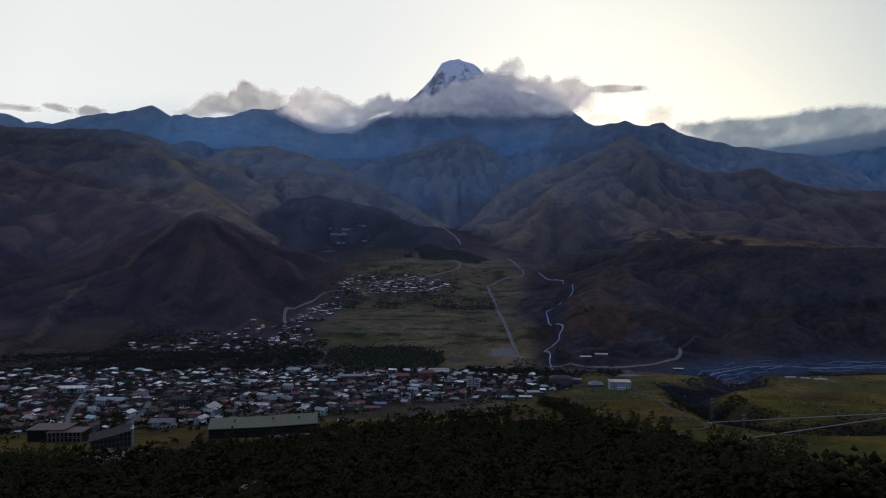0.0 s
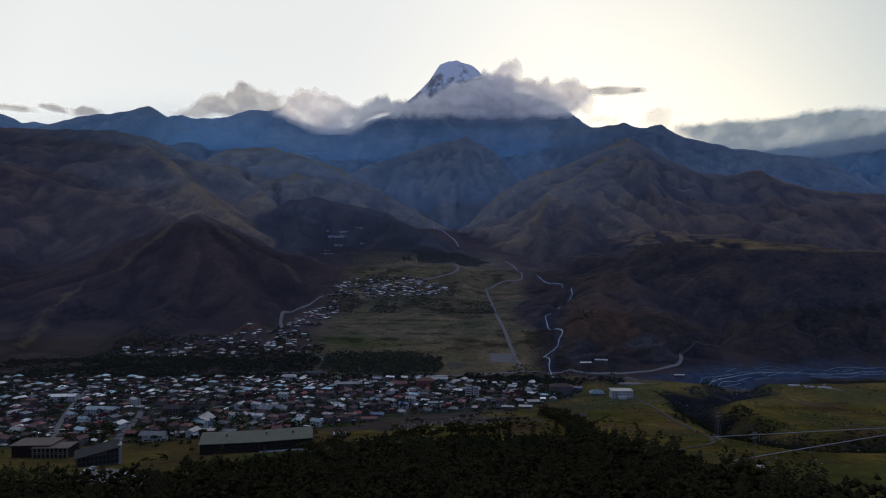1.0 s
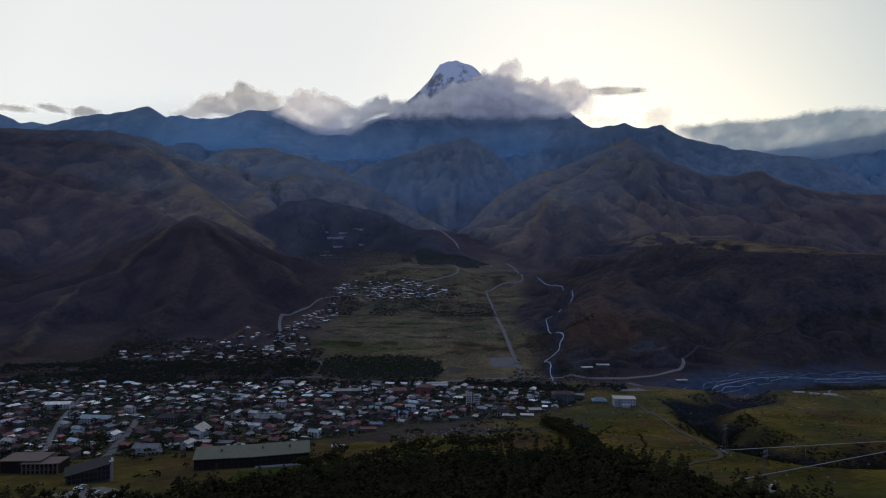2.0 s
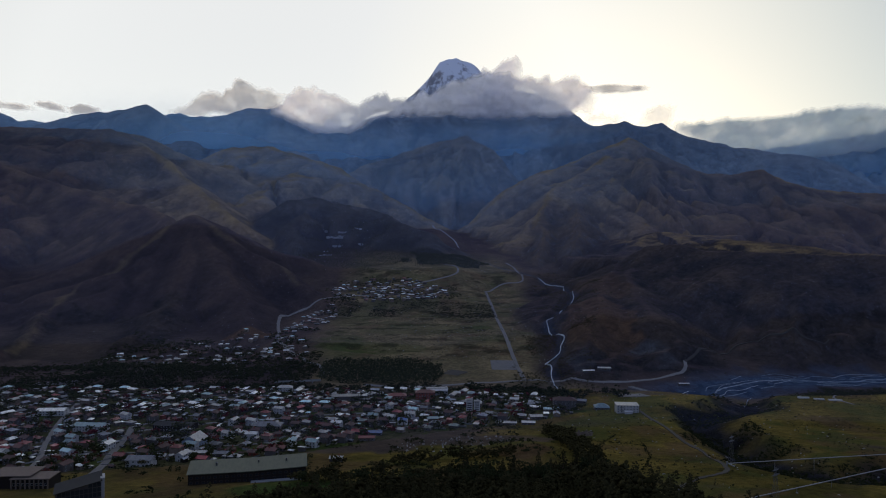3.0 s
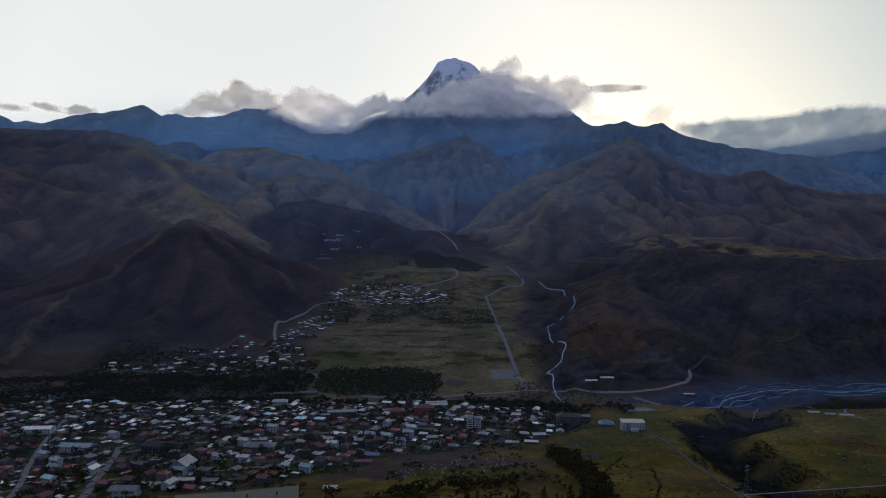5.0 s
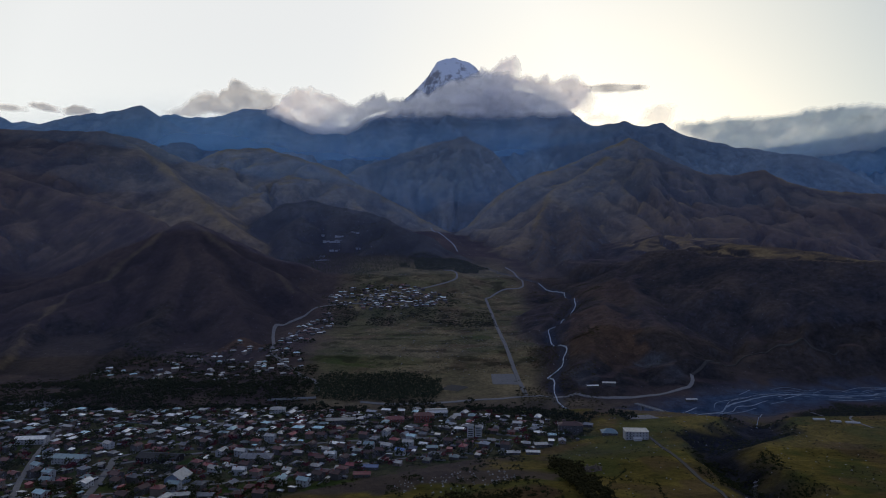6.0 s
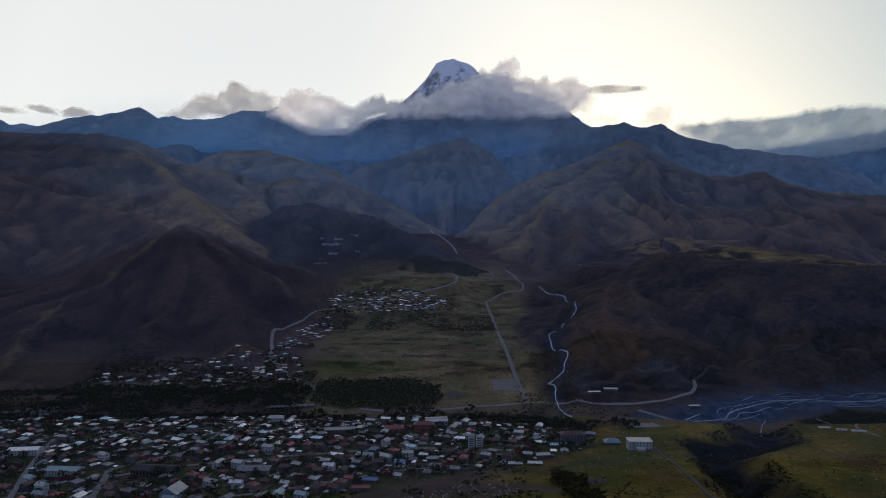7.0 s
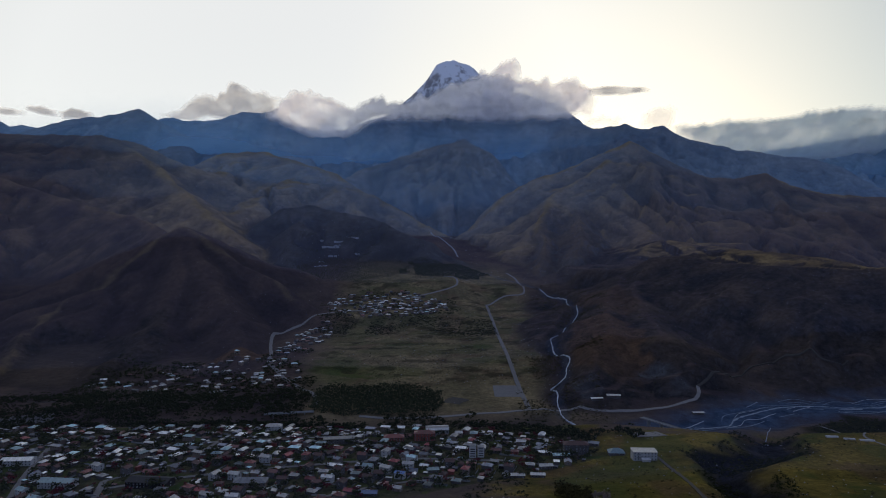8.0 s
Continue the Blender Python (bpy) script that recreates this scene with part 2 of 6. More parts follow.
def leaf_material(name, a, b, rough=0.85):
    m, n, l, p = fresh(name, rough)
    p.inputs["Specular IOR Level"].default_value = 0.04
    g = n.new("ShaderNodeNewGeometry")
    own = n.new("ShaderNodeObjectInfo")
    colour = mixed(n, l, g.outputs["Random Per Island"], a, b)
    shade = ramp(n, l, own.outputs["Random"], [(0.0, (0.6, 0.62, 0.6)), (1.0, (1, 1, 1))])
    l.new(mixed(n, l, 1.0, colour, shade, "MULTIPLY"), p.inputs["Base Color"])
    return m


NEEDLES = leaf_material("dark_pine_needles", (0.02, 0.0195, 0.008), (0.04, 0.035, 0.013))
WOOD_LEAVES = leaf_material("dark_wood_leaves", (0.026, 0.0245, 0.009), (0.056, 0.046, 0.016))
RED_LEAVES = leaf_material("dark_crimson_leaves", (0.1, 0.018, 0.024), (0.17, 0.03, 0.036))
LEAVES = leaf_material("dull_green_leaves", (0.022, 0.03, 0.011), (0.045, 0.046, 0.018))
GROVE_LEAVES = leaf_material("soft_green_leaves", (0.04, 0.052, 0.024), (0.075, 0.082, 0.036))
DRY_LEAVES = leaf_material("dry_scrub_leaves", (0.06, 0.055, 0.025), (0.1, 0.08, 0.035))
BARK = plain_material("bark", (0.09, 0.065, 0.045), (0.05, 0.038, 0.03), 0.95, 3.0)
# ---- the lie of the land ----
# Each ridge: name, steepness of its flanks, crest line.
RIDGES = [
    ("west_foot", 0.50, [(-1872, 2485, 428), (-1234, 1891, 168), (-1022, 1676, 53), (-896, 1496, -24)]),
    ("massif_spur", 0.60, [(-1445, 3317, 790), (-1115, 3093, 620), (-834, 2772, 441), (-626, 2507, 306)]),
    ("church_spur", 0.60, [(-402, 2776, 425), (-403, 2543, 309), (-395, 2341, 214), (-277, 2132, 144)]),
    ("cone_spur", 0.50, [(-627, 2048, 315), (-512, 1857, 204), (-407, 1689, 101), (-360, 1534, 46), (-330, 1420, 26)]),
    ("terrace_spur", 0.42, [(640, 1826, 179), (530, 1481, 115), (504, 1312, 85), (520, 1241, 57)]),
    ("far_west_range", 0.60, [(-3040, 4670, 1165), (-2804, 4654, 1108), (-2667, 4645, 1054), (-2569, 4639, 1063), (-2412, 4629, 1025)]),
    ("west_range", 0.75, [(-3221, 4227, 892), (-2757, 4241, 913), (-2425, 4260, 944), (-2274, 4271, 984), (-2140, 4282, 1036), (-1873, 4277, 1065), (-1663, 4265, 1111), (-1535, 4226, 1033), (-1355, 4114, 930)]),
    ("rocky_range", 0.90, [(-1776, 4476, 1035), (-1586, 4465, 1082), (-1517, 4461, 1091), (-1414, 4455, 1068), (-1261, 4445, 1073), (-1045, 4406, 1130), (-928, 4385, 1121), (-823, 4365, 1149), (-752, 4346, 1097), (-616, 4306, 1017), (-424, 4246, 973)]),
    ("west_massif", 0.62, [(-2351, 2821, 868), (-2157, 3109, 826), (-1953, 3263, 782), (-1703, 3290, 786), (-1445, 3317, 790), (-1276, 3305, 743), (-1072, 3271, 657), (-870, 3236, 578), (-710, 3196, 507), (-554, 3159, 441)]),
    ("gorge_hill", 0.58, [(-981, 3637, 748), (-763, 3624, 765), (-513, 3506, 676), (-323, 3421, 620), (-185, 3336, 520), (-39, 3266, 453), (129, 3172, 349)]),
    ("church_hill", 0.60, [(-639, 2557, 253), (-559, 2684, 350), (-490, 2741, 405), (-402, 2776, 425), (-266, 2727, 402), (-169, 2680, 377), (-29, 2591, 329), (102, 2482, 275)]),
    ("spur_ridge", 0.80, [(-2118, 2954, 685), (-1654, 2774, 543), (-1366, 2655, 460), (-1074, 2485, 384), (-868, 2322, 343), (-735, 2163, 307)]),
    ("cone_hill", 0.72, [(-751, 1179, 13), (-795, 1406, 28), (-834, 1554, 46), (-880, 1735, 72), (-802, 1875, 182), (-714, 2011, 281), (-627, 2048, 317), (-536, 2000, 272), (-447, 1944, 214), (-331, 1886, 172), (-268, 1841, 127)]),
    ("knoll", 0.50, [(-627, 2048, 315), (-595, 1832, 189), (-581, 1669, 92), (-575, 1530, 52), (-570, 1390, 22)]),
    ("front_foot", 0.75, [(640, 2882, 441), (560, 2560, 292), (515, 2330, 222), (470, 2190, 168)]),
    ("front_crag", 0.8, [(760, 2800, 400), (700, 2560, 330), (650, 2380, 270), (610, 2240, 218)]),
    ("middle_peak", 0.85, [(-251, 3880, 693), (-49, 3893, 755), (222, 3878, 842), (392, 3868, 884), (514, 3809, 796), (614, 3747, 670), (692, 3714, 601)]),
    ("snow_base", 1.00, [(-583, 4334, 989), (-358, 4335, 1001), (-209, 4341, 1061), (18, 4341, 1077), (436, 4315, 1072), (702, 4299, 1059), (1070, 4234, 1080), (1273, 4143, 1003)]),
    ("snow_peak", 1.35, [(-303, 4627, 1090), (-143, 4638, 1156), (-22, 4645, 1237), (79, 4652, 1325), (181, 4653, 1434), (262, 4655, 1538), (364, 4649, 1567), (466, 4643, 1535), (547, 4631, 1461), (688, 4603, 1368), (1088, 4466, 1224), (1219, 4355, 1102)]),
    ("east_range", 0.80, [(1059, 4188, 1034), (1273, 4143, 1007), (1347, 4031, 999), (1405, 3988, 1010), (1487, 3962, 968), (1608, 3949, 992), (1689, 3884, 916), (1842, 3828, 861), (1989, 3770, 817), (2164, 3708, 784), (2365, 3642, 751), (2512, 3604, 700), (2667, 3536, 600), (2878, 3461, 504)]),
    ("far_east_range", 0.70, [(2341, 4425, 861), (2580, 4411, 915), (2820, 4397, 945), (3060, 4383, 987), (3412, 4362, 1041), (3939, 4331, 1113)]),
    ("east_peak", 0.60, [(301, 3074, 329), (400, 3113, 413), (520, 3171, 509), (676, 3245, 591), (833, 3294, 637), (1025, 3340, 722), (1199, 3364, 806), (1292, 3324, 738), (1425, 3277, 652), (1562, 3249, 604), (1669, 3223, 588), (1832, 3194, 619), (1952, 3146, 555), (2081, 3117, 512), (2384, 3057, 494), (2813, 2944, 442)]),
    ("front_spur", 0.60, [(1047, 3223, 683), (876, 3130, 585), (726, 3028, 505), (639, 2882, 441), (527, 2637, 308)]),
    ("front_spur_east", 0.60, [(793, 3024, 492), (911, 2966, 463), (973, 2761, 375), (975, 2509, 309)]),
    ("terrace", 0.58, [(631, 1957, 177), (701, 1904, 232), (768, 1819, 238), (817, 1716, 221), (883, 1612, 222), (947, 1548, 221), (1029, 1483, 219), (1218, 1371, 219)]),
    ("terrace_back", 0.25, [(801, 2168, 232), (930, 2300, 284), (1023, 1955, 254), (1156, 1776, 234), (1161, 1645, 218)]),
    ("terrace_nose", 0.42, [(621, 1928, 178), (482, 1555, 122), (386, 1309, 80), (346, 1211, 52)]),
]

# Valley floor along the line of sight: distance and height.
FLOOR_Y = [-3000, -800, -200, 0, 150, 270, 400, 470, 600, 740, 890, 950, 975, 1000, 1020, 1060, 1090, 1130, 1160, 1210, 1430, 1655, 1850, 1950, 2060, 2300, 2600, 3000, 5000]
FLOOR_Z = [700, 420, 215, 172, 142, 118, 97, 84, 60, 43, 37, 33, 23, 9, 1, -2, 4, 7, 8, 10, 40, 56, 74, 90, 135, 170, 215, 280, 400]
LEDGES = {"terrace": 0.16, "terrace_nose": 0.2, "terrace_spur": 0.2, "front_spur": 0.35, "front_foot": 0.55, "front_crag": 0.6, "middle_peak": 0.4, "front_spur_east": 0.2}
LATTICE = np.random.RandomState(7).rand(256, 256)


def value_noise(x, y):
    """Smooth noise from -1 to 1 with one bump a unit."""
    xi, yi = np.floor(x).astype(int), np.floor(y).astype(int)
    fx, fy = x - xi, y - yi
    fx, fy = fx * fx * fx * (fx * (fx * 6 - 15) + 10), fy * fy * fy * (fy * (fy * 6 - 15) + 10)
    a, b = LATTICE[xi % 256, yi % 256], LATTICE[(xi + 1) % 256, yi % 256]
    c, d = LATTICE[xi % 256, (yi + 1) % 256], LATTICE[(xi + 1) % 256, (yi + 1) % 256]
    return 2 * ((a * (1 - fx) + b * fx) * (1 - fy) + (c * (1 - fx) + d * fx) * fy) - 1


def layered(x, y, size, octaves=4, gain=0.5):
    total, amount, scale = 0.0, 1.0, 1.0 / size
    for i in range(octaves):
        total = total + amount * value_noise(x * scale + 17.3 * i, y * scale - 9.1 * i)
        amount, scale = amount * gain, scale * 2.03
    return total


def smooth_max(a, b, k):
    h = np.clip(0.5 + 0.5 * (a - b) / k, 0, 1)
    return b + (a - b) * h + k * h * (1 - h)


def near_line(x, y, line):
    """Distance to a line on the map, the place along it in metres, and the line's third number there."""
    best, along, third, run = np.full(x.shape, 1e9), np.zeros(x.shape), np.zeros(x.shape), 0.0
    for (ax, ay, az), (bx, by, bz) in zip(line, line[1:]):
        dx, dy = bx - ax, by - ay
        length = math.hypot(dx, dy) or 1.0
        k = np.clip(((x - ax) * dx + (y - ay) * dy) / length ** 2, 0, 1)
        d = np.hypot(x - ax - k * dx, y - ay - k * dy)
        closer = d < best
        best = np.where(closer, d, best)
        along = np.where(closer, run + k * length, along)
        third = np.where(closer, az + k * (bz - az), third)
        run += length
    return best, along, third


# The river and the ravine that feeds it: place and depth of the cut.
RIVER = [(1500, 1070, 7), (1100, 1115, 7), (880, 1138, 7), (690, 1138, 7), (580, 1104, 6), (500, 1062, 5), (400, 1040, 5), (250, 1020, 5), (0, 1030, 7), (-300, 1060, 7), (-700, 1050, 7), (-1200, 1000, 7)]
RAVINE = [(580, 1060, 4), (490, 930, 9), (430, 815, 15), (355, 772, 18), (330, 700, 19), (312, 640, 19), (302, 570, 16), (292, 510, 14), (312, 470, 15), (370, 488, 18), (470, 470, 22), (640, 420, 24)]
STREAM = [(143, 3120, 14), (194, 2885, 14), (218, 2705, 12), (225, 2480, 10), (330, 2200, 8), (432, 2055, 8), (470, 1940, 10), (462, 1800, 12), (455, 1700, 14), (427, 1645, 14), (381, 1550, 14), (334, 1495, 12), (330, 1430, 10), (336, 1365, 9), (304, 1252, 7), (271, 1183, 5), (263, 1096, 3)]


def lie(x, y):
    """Height of the land and the number of the ridge that it belongs to (-1: the valley)."""
    x, y = np.asarray(x, float), np.asarray(y, float)
    shift = np.clip((x - 280) * 0.45, 0, 75) * np.clip((y - 600) / 150, 0, 1) * np.clip((1010 - y) / 60, 0, 1)
    shift = shift - np.clip((-x - 60) * 0.3, 0, 45) * np.clip((y - 850) / 80, 0, 1) * np.clip((1150 - y) / 60, 0, 1)
    z = np.interp(y + shift, FLOOR_Y, FLOOR_Z)
    town = np.clip(1 - abs(y - 720) / 420, 0, 1)
    z = z + town * np.clip(x, -500, 500) * 0.018
    z = z + layered(x, y, 160, 3) * 2.2 * np.clip((y - 100) / 300, 0.4, 1)
    z = z - 24 * np.clip((-x - 230) / 120, 0, 1) * np.clip((y - 1200) / 150, 0, 1) * np.clip((1900 - y) / 200, 0, 1)
    # the terrace on which the upper village stands
    step = np.clip((y - 1690 + 0.12 * x + 30 * value_noise(x / 90, y / 90)) / 90, 0, 1)
    z = z + (step * step * (3 - 2 * step) * 22 - 6) * np.clip((x + 500) / 150, 0, 1) * np.clip((260 - x) / 90, 0, 1) * np.clip((y - 1300) / 300, 0, 1)
    z = z + 9 * np.exp(-((x - 112) / 40) ** 2 - ((y - 578) / 42) ** 2)  # a bare mound below the wood
    owner = np.full(x.shape, -1)
    floor = z
    wx = x + 22 * value_noise(x / 140, y / 140)
    wy = y + 22 * value_noise(x / 140 + 50, y / 140)
    for i, (name, steep, crest) in enumerate(RIDGES):
        d, s, top = near_line(wx, wy, crest)
        far = np.clip((y - 1000) / 2800, 0.3, 1)
        gully = 1 - abs(value_noise(s / 95 + i * 13 + d / 900, d / 420)) * 2
        gully2 = 1 - abs(value_noise(s / 38 + i * 7 + d / 500, d / 200)) * 2
        grow = np.clip(d, 0, 380) * (0.5 + 0.5 * far)
        h = top - steep * (np.sqrt(d * d + 64) - 8) * (1 - 0.3 * np.clip(d / 1000, 0, 1))
        if np.max([p[1] for p in crest]) > 3700:  # the distant ranges fall off into their own valleys
            h = h - 0.7 * np.clip(d - 330, 0, None)
        if name == "terrace_back":  # a shelf that ends at its lip
            h = h - 1.2 * np.clip(d - 240, 0, None)
        h = h + grow * (0.15 * gully + 0.05 * gully2) * (0.6 if crest[0][1] > 3600 or name.startswith("terrace") else 0.3 if name in ("cone_hill", "front_spur", "front_foot", "front_crag", "cone_spur", "knoll", "west_foot") else 0.55 if name in ("spur_ridge", "west_massif", "massif_spur") else 0.8) + layered(x, y, 60, 4) * (1.4 + 4.2 * far)
        worn = 0.25 if name in ("cone_hill", "cone_spur", "knoll", "west_foot", "spur_ridge", "terrace", "terrace_nose", "terrace_spur") else 0.6 if name in ("west_massif", "massif_spur") else 1.0
        h = h - np.clip(d, 0, 320) * 0.2 * worn * (1 - np.minimum(1, 1.7 * abs(layered(wx + 40 * i, wy, 170, 3)))) ** 2  # creases worn by water
        if name in LEDGES:  # rock bands across the face
            lift = 30 + 8 * value_noise(x / 260, y / 260)
            tier = h / lift + 1.1 * layered(x, y, 150, 4)
            part_way = tier - np.floor(tier)
            h = h + LEDGES[name] * lift * (np.clip((part_way - 0.4) * 2.6, 0, 1) - part_way - 0.2) * np.clip(d / 40, 0, 1)
        owner = np.where(h > z, i, owner)
        z = smooth_max(h, z, 3 + 5 * far)
    # the river keeps its flat bed clear of the hills
    clear = np.clip((near_line(x, y, RIVER)[0] - 55 - 15 * value_noise(x / 40, y / 40)) / 70, 0, 1)
    z = floor + (z - floor) * clear
    owner = np.where(clear < 0.15, -1, owner)
    for line, width in ((RIVER, 55), (RAVINE, 27), (STREAM, 22)):
        d, s, deep = near_line(x + 10 * value_noise(x / 50, y / 50), y, line)
        z = z - deep * np.clip(1.4 - d / width, 0, 1) * np.clip(1 - (z - 60 - 0.06 * np.clip(y - 1000, 0, 9999)) / 60, 0, 1)
    return z, owner


def land_grid():
    """The land's grid, finer near the town: x, y of each point, row by row."""
    ys, y = [-3000, -2200, -1600, -1200, -900, -700], -600.0
    while y < 4880:
        ys.append(y)
        y += 10 if y < 250 else 4.5 if y < 1250 else 6 + (y - 1250) / 3600 * 7
    u = np.linspace(-1, 1, 620)
    u = 0.8 * u + 0.2 * u ** 3
    ys = np.array(ys)
    half = 560 + 0.95 * np.clip(ys, 0, None) + 0.5 * np.clip(-ys, 0, None)
    return u[None, :] * half[:, None], np.repeat(ys[:, None], len(u), 1)


def wide(x, y, cx, cy, rx, ry):
    """1 inside an uneven oval on the map, 0 outside, with a soft edge."""
    r = np.hypot((x - cx) / rx, (y - cy) / ry) + 0.25 * value_noise(x / 40, y / 40) + 0.1 * value_noise(x / 12, y / 12)
    return np.clip((1.08 - r) * 6, 0, 1)


def in_forest(x, y):
    """The pine wood on the slope above the town."""
    edge = np.interp(x, [-400, -260, -215, -170, -120, -100, -50, 0, 45, 90, 120, 138, 150, 165, 175, 185, 200, 220, 330], [395, 395, 380, 378, 385, 405, 442, 468, 480, 486, 494, 490, 425, 392, 355, 318, 288, 268, 250])
    return np.clip((edge - y + 14 * value_noise(x / 30, y / 30)) / 8, 0, 1)


GX, GY = land_grid()
GZ, OWNER = lie(GX, GY)
rows, cols = GX.shape
gy, gx = np.gradient(GZ)
dx, dy = np.gradient(GX)[1], np.gradient(GY)[0]
slope = np.hypot(gx / dx, gy / dy)


def spread(a, n):
    """Mean over a square of 2n + 1 grid points."""
    for axis in (0, 1):
        c = np.cumsum(np.pad(a, [(n + 1, n) if k == axis else (0, 0) for k in (0, 1)], mode="edge"), axis)
        a = (np.take(c, range(2 * n + 1, c.shape[axis]), axis) - np.take(c, range(0, c.shape[axis] - 2 * n - 1), axis)) / (2 * n + 1)
    return a


SCREE = [[(447, 3811, 0), (472, 3737, 0), (515, 3709, 0), (572, 3689, 0)], [(531, 3757, 0), (561, 3730, 0), (626, 3718, 0)]]
COVER = {
    # height above the surroundings, for the painted relief shading
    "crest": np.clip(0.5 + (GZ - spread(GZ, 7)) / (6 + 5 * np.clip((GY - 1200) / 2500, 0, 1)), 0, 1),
    "steep": np.clip((slope - 0.6) * 2.0, 0, 1),
    "height": np.clip((GZ - 900) / 660, 0, 1),
    "meadow": np.clip(wide(GX, GY, 560, 740, 330, 220) + wide(GX, GY, 260, 610, 130, 130) + wide(GX, GY, 80, 560, 260, 60) + wide(GX, GY, 430, 420, 340, 190) + 0.85 * wide(GX, GY, -150, 480, 330, 100) + wide(GX, GY, 230, 760, 150, 190), 0, 1),
    "green": np.clip(0.45 * wide(GX, GY, -70, 1335, 110, 40) + 0.4 * wide(GX, GY, -120, 1400, 50, 20) + 0.35 * wide(GX, GY, 60, 1500, 140, 60) + wide(GX, GY, -60, 470, 45, 22), 0, 1),
    "gravel": np.clip(1.3 - near_line(GX, GY, RIVER)[0] / np.interp(GX, [300, 480, 620, 760, 900], [28, 56, 66, 52, 48]) + 0.3 * value_noise(GX / 30, GY / 30), 0, 1) * (GZ < 16),
    # wood and thicket floor; the last oval darkens the ravine's bank
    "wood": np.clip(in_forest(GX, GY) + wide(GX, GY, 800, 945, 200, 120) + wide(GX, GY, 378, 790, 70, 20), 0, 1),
    "ravine_shade": np.clip(1.35 - near_line(GX, GY, RAVINE)[0] / 33 + 0.35 * value_noise(GX / 18, GY / 18), 0, 1) * (GY < 960) * (GY > 380),
}
fx, fy = (GX * 0.94 - GY * 0.34) / 19, (GX * 0.34 + GY * 0.94) / 15
plot = LATTICE[np.floor(fx).astype(int) % 256, np.floor(fy).astype(int) % 256]
in_plots = ((GY > np.interp(GX, [-700, -300, -180, -60, 60, 240], [560, 550, 560, 630, 705, 800])) & (GY < 985) & (GX < 235)).astype(float)
COVER["yard"] = in_plots * np.clip(plot * 1.6, 0, 1)
COVER["green"] = np.clip(COVER["green"] + in_plots * (plot < 0.3), 0, 1)
COVER["gravel"] = np.clip(COVER["gravel"] + np.clip(1.1 - near_line(GX, GY, STREAM)[0] / 14, 0, 1) * 0.4 * (GY < 2300), 0, 1)
LAND = {
    "far_west_range": "mountain_far_west", "west_range": "mountain_west", "rocky_range": "mountain_rocky",
    "west_massif": "hillside_west", "spur_ridge": "hillside_west", "gorge_hill": "hillside_gorge",
    "church_hill": "hill_wooded", "cone_hill": "hill_pointed", "knoll": "hill_pointed",
    "middle_peak": "mountain_middle", "snow_base": "mountain_snow", "snow_peak": "mountain_snow",
    "east_range": "mountain_east", "far_east_range": "mountain_far_east", "east_peak": "hillside_east",
    "front_spur": "hillside_east", "front_spur_east": "hillside_east", "front_foot": "hillside_east", "front_crag": "hillside_east",
    "terrace": "terrace_east", "terrace_back": "terrace_east", "terrace_nose": "terrace_east", "terrace_spur": "terrace_east", "cone_spur": "hill_pointed", "church_spur": "hill_wooded",
    "massif_spur": "hillside_west", "west_foot": "hillside_west",
}
LABELS = {
    "ground": "dim valley floor with dry grass meadows and gravel", "mountain_far_west": "hazy blue far mountain ridge",
    "mountain_west": "dark blue-grey mountain range under pale sky", "mountain_rocky": "blue jagged rocky range behind low cloud",
    "hillside_west": "broad brown grassy mountainside in shade", "hillside_gorge": "brown pasture ridge falling to the gorge",
    "hill_wooded": "steep dark hill with pine wood on its face", "hill_pointed": "pointed dry grass hill above the town",
    "mountain_middle": "blue rocky pyramid peak with pale scree gullies", "mountain_snow": "snow-streaked rocky summit rising out of cloud",
    "mountain_east": "long blue mountain ridge falling towards the gorge", "mountain_far_east": "faint blue far range below cloud bank",
    "hillside_east": "rounded brown grassy mountain with rock outcrops", "terrace_east": "dark steep bluff with a flat grassy terrace on top",
}


def share(*ridge_names):
    """Where the land belongs to one of these ridges, with a soft border."""
    wanted = [i for i, r in enumerate(RIDGES) if r[0] in ridge_names]
    return spread(np.isin(OWNER, wanted).astype(float), 2)


COVER["valley"] = np.clip(spread((OWNER < 0).astype(float), 3) * np.clip((2500 - GY) / 300, 0, 1), 0, 1)
COVER["valley"] = COVER["valley"] * (0.25 + 0.75 * np.clip((GY - 1070) / 70, 0, 1))
# far rock with blue haze in its colour
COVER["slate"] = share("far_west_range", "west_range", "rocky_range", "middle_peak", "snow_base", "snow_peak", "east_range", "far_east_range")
# more of the painted haze blue with distance, on the middle hills too
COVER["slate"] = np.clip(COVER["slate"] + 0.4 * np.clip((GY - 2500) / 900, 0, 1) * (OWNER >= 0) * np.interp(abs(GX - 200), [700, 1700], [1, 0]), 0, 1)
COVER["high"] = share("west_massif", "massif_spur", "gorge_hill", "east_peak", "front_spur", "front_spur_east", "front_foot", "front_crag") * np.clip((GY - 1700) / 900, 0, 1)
# shade on the outer hillsides painted by thinning the pale pasture tone
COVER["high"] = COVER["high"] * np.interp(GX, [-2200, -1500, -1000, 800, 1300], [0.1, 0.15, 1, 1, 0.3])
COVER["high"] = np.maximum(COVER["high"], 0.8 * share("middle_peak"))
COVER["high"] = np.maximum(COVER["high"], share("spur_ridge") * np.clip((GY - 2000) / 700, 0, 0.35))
# bluff tone, darker where it is steep
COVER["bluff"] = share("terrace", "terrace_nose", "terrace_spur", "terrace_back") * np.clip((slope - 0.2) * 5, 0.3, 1)
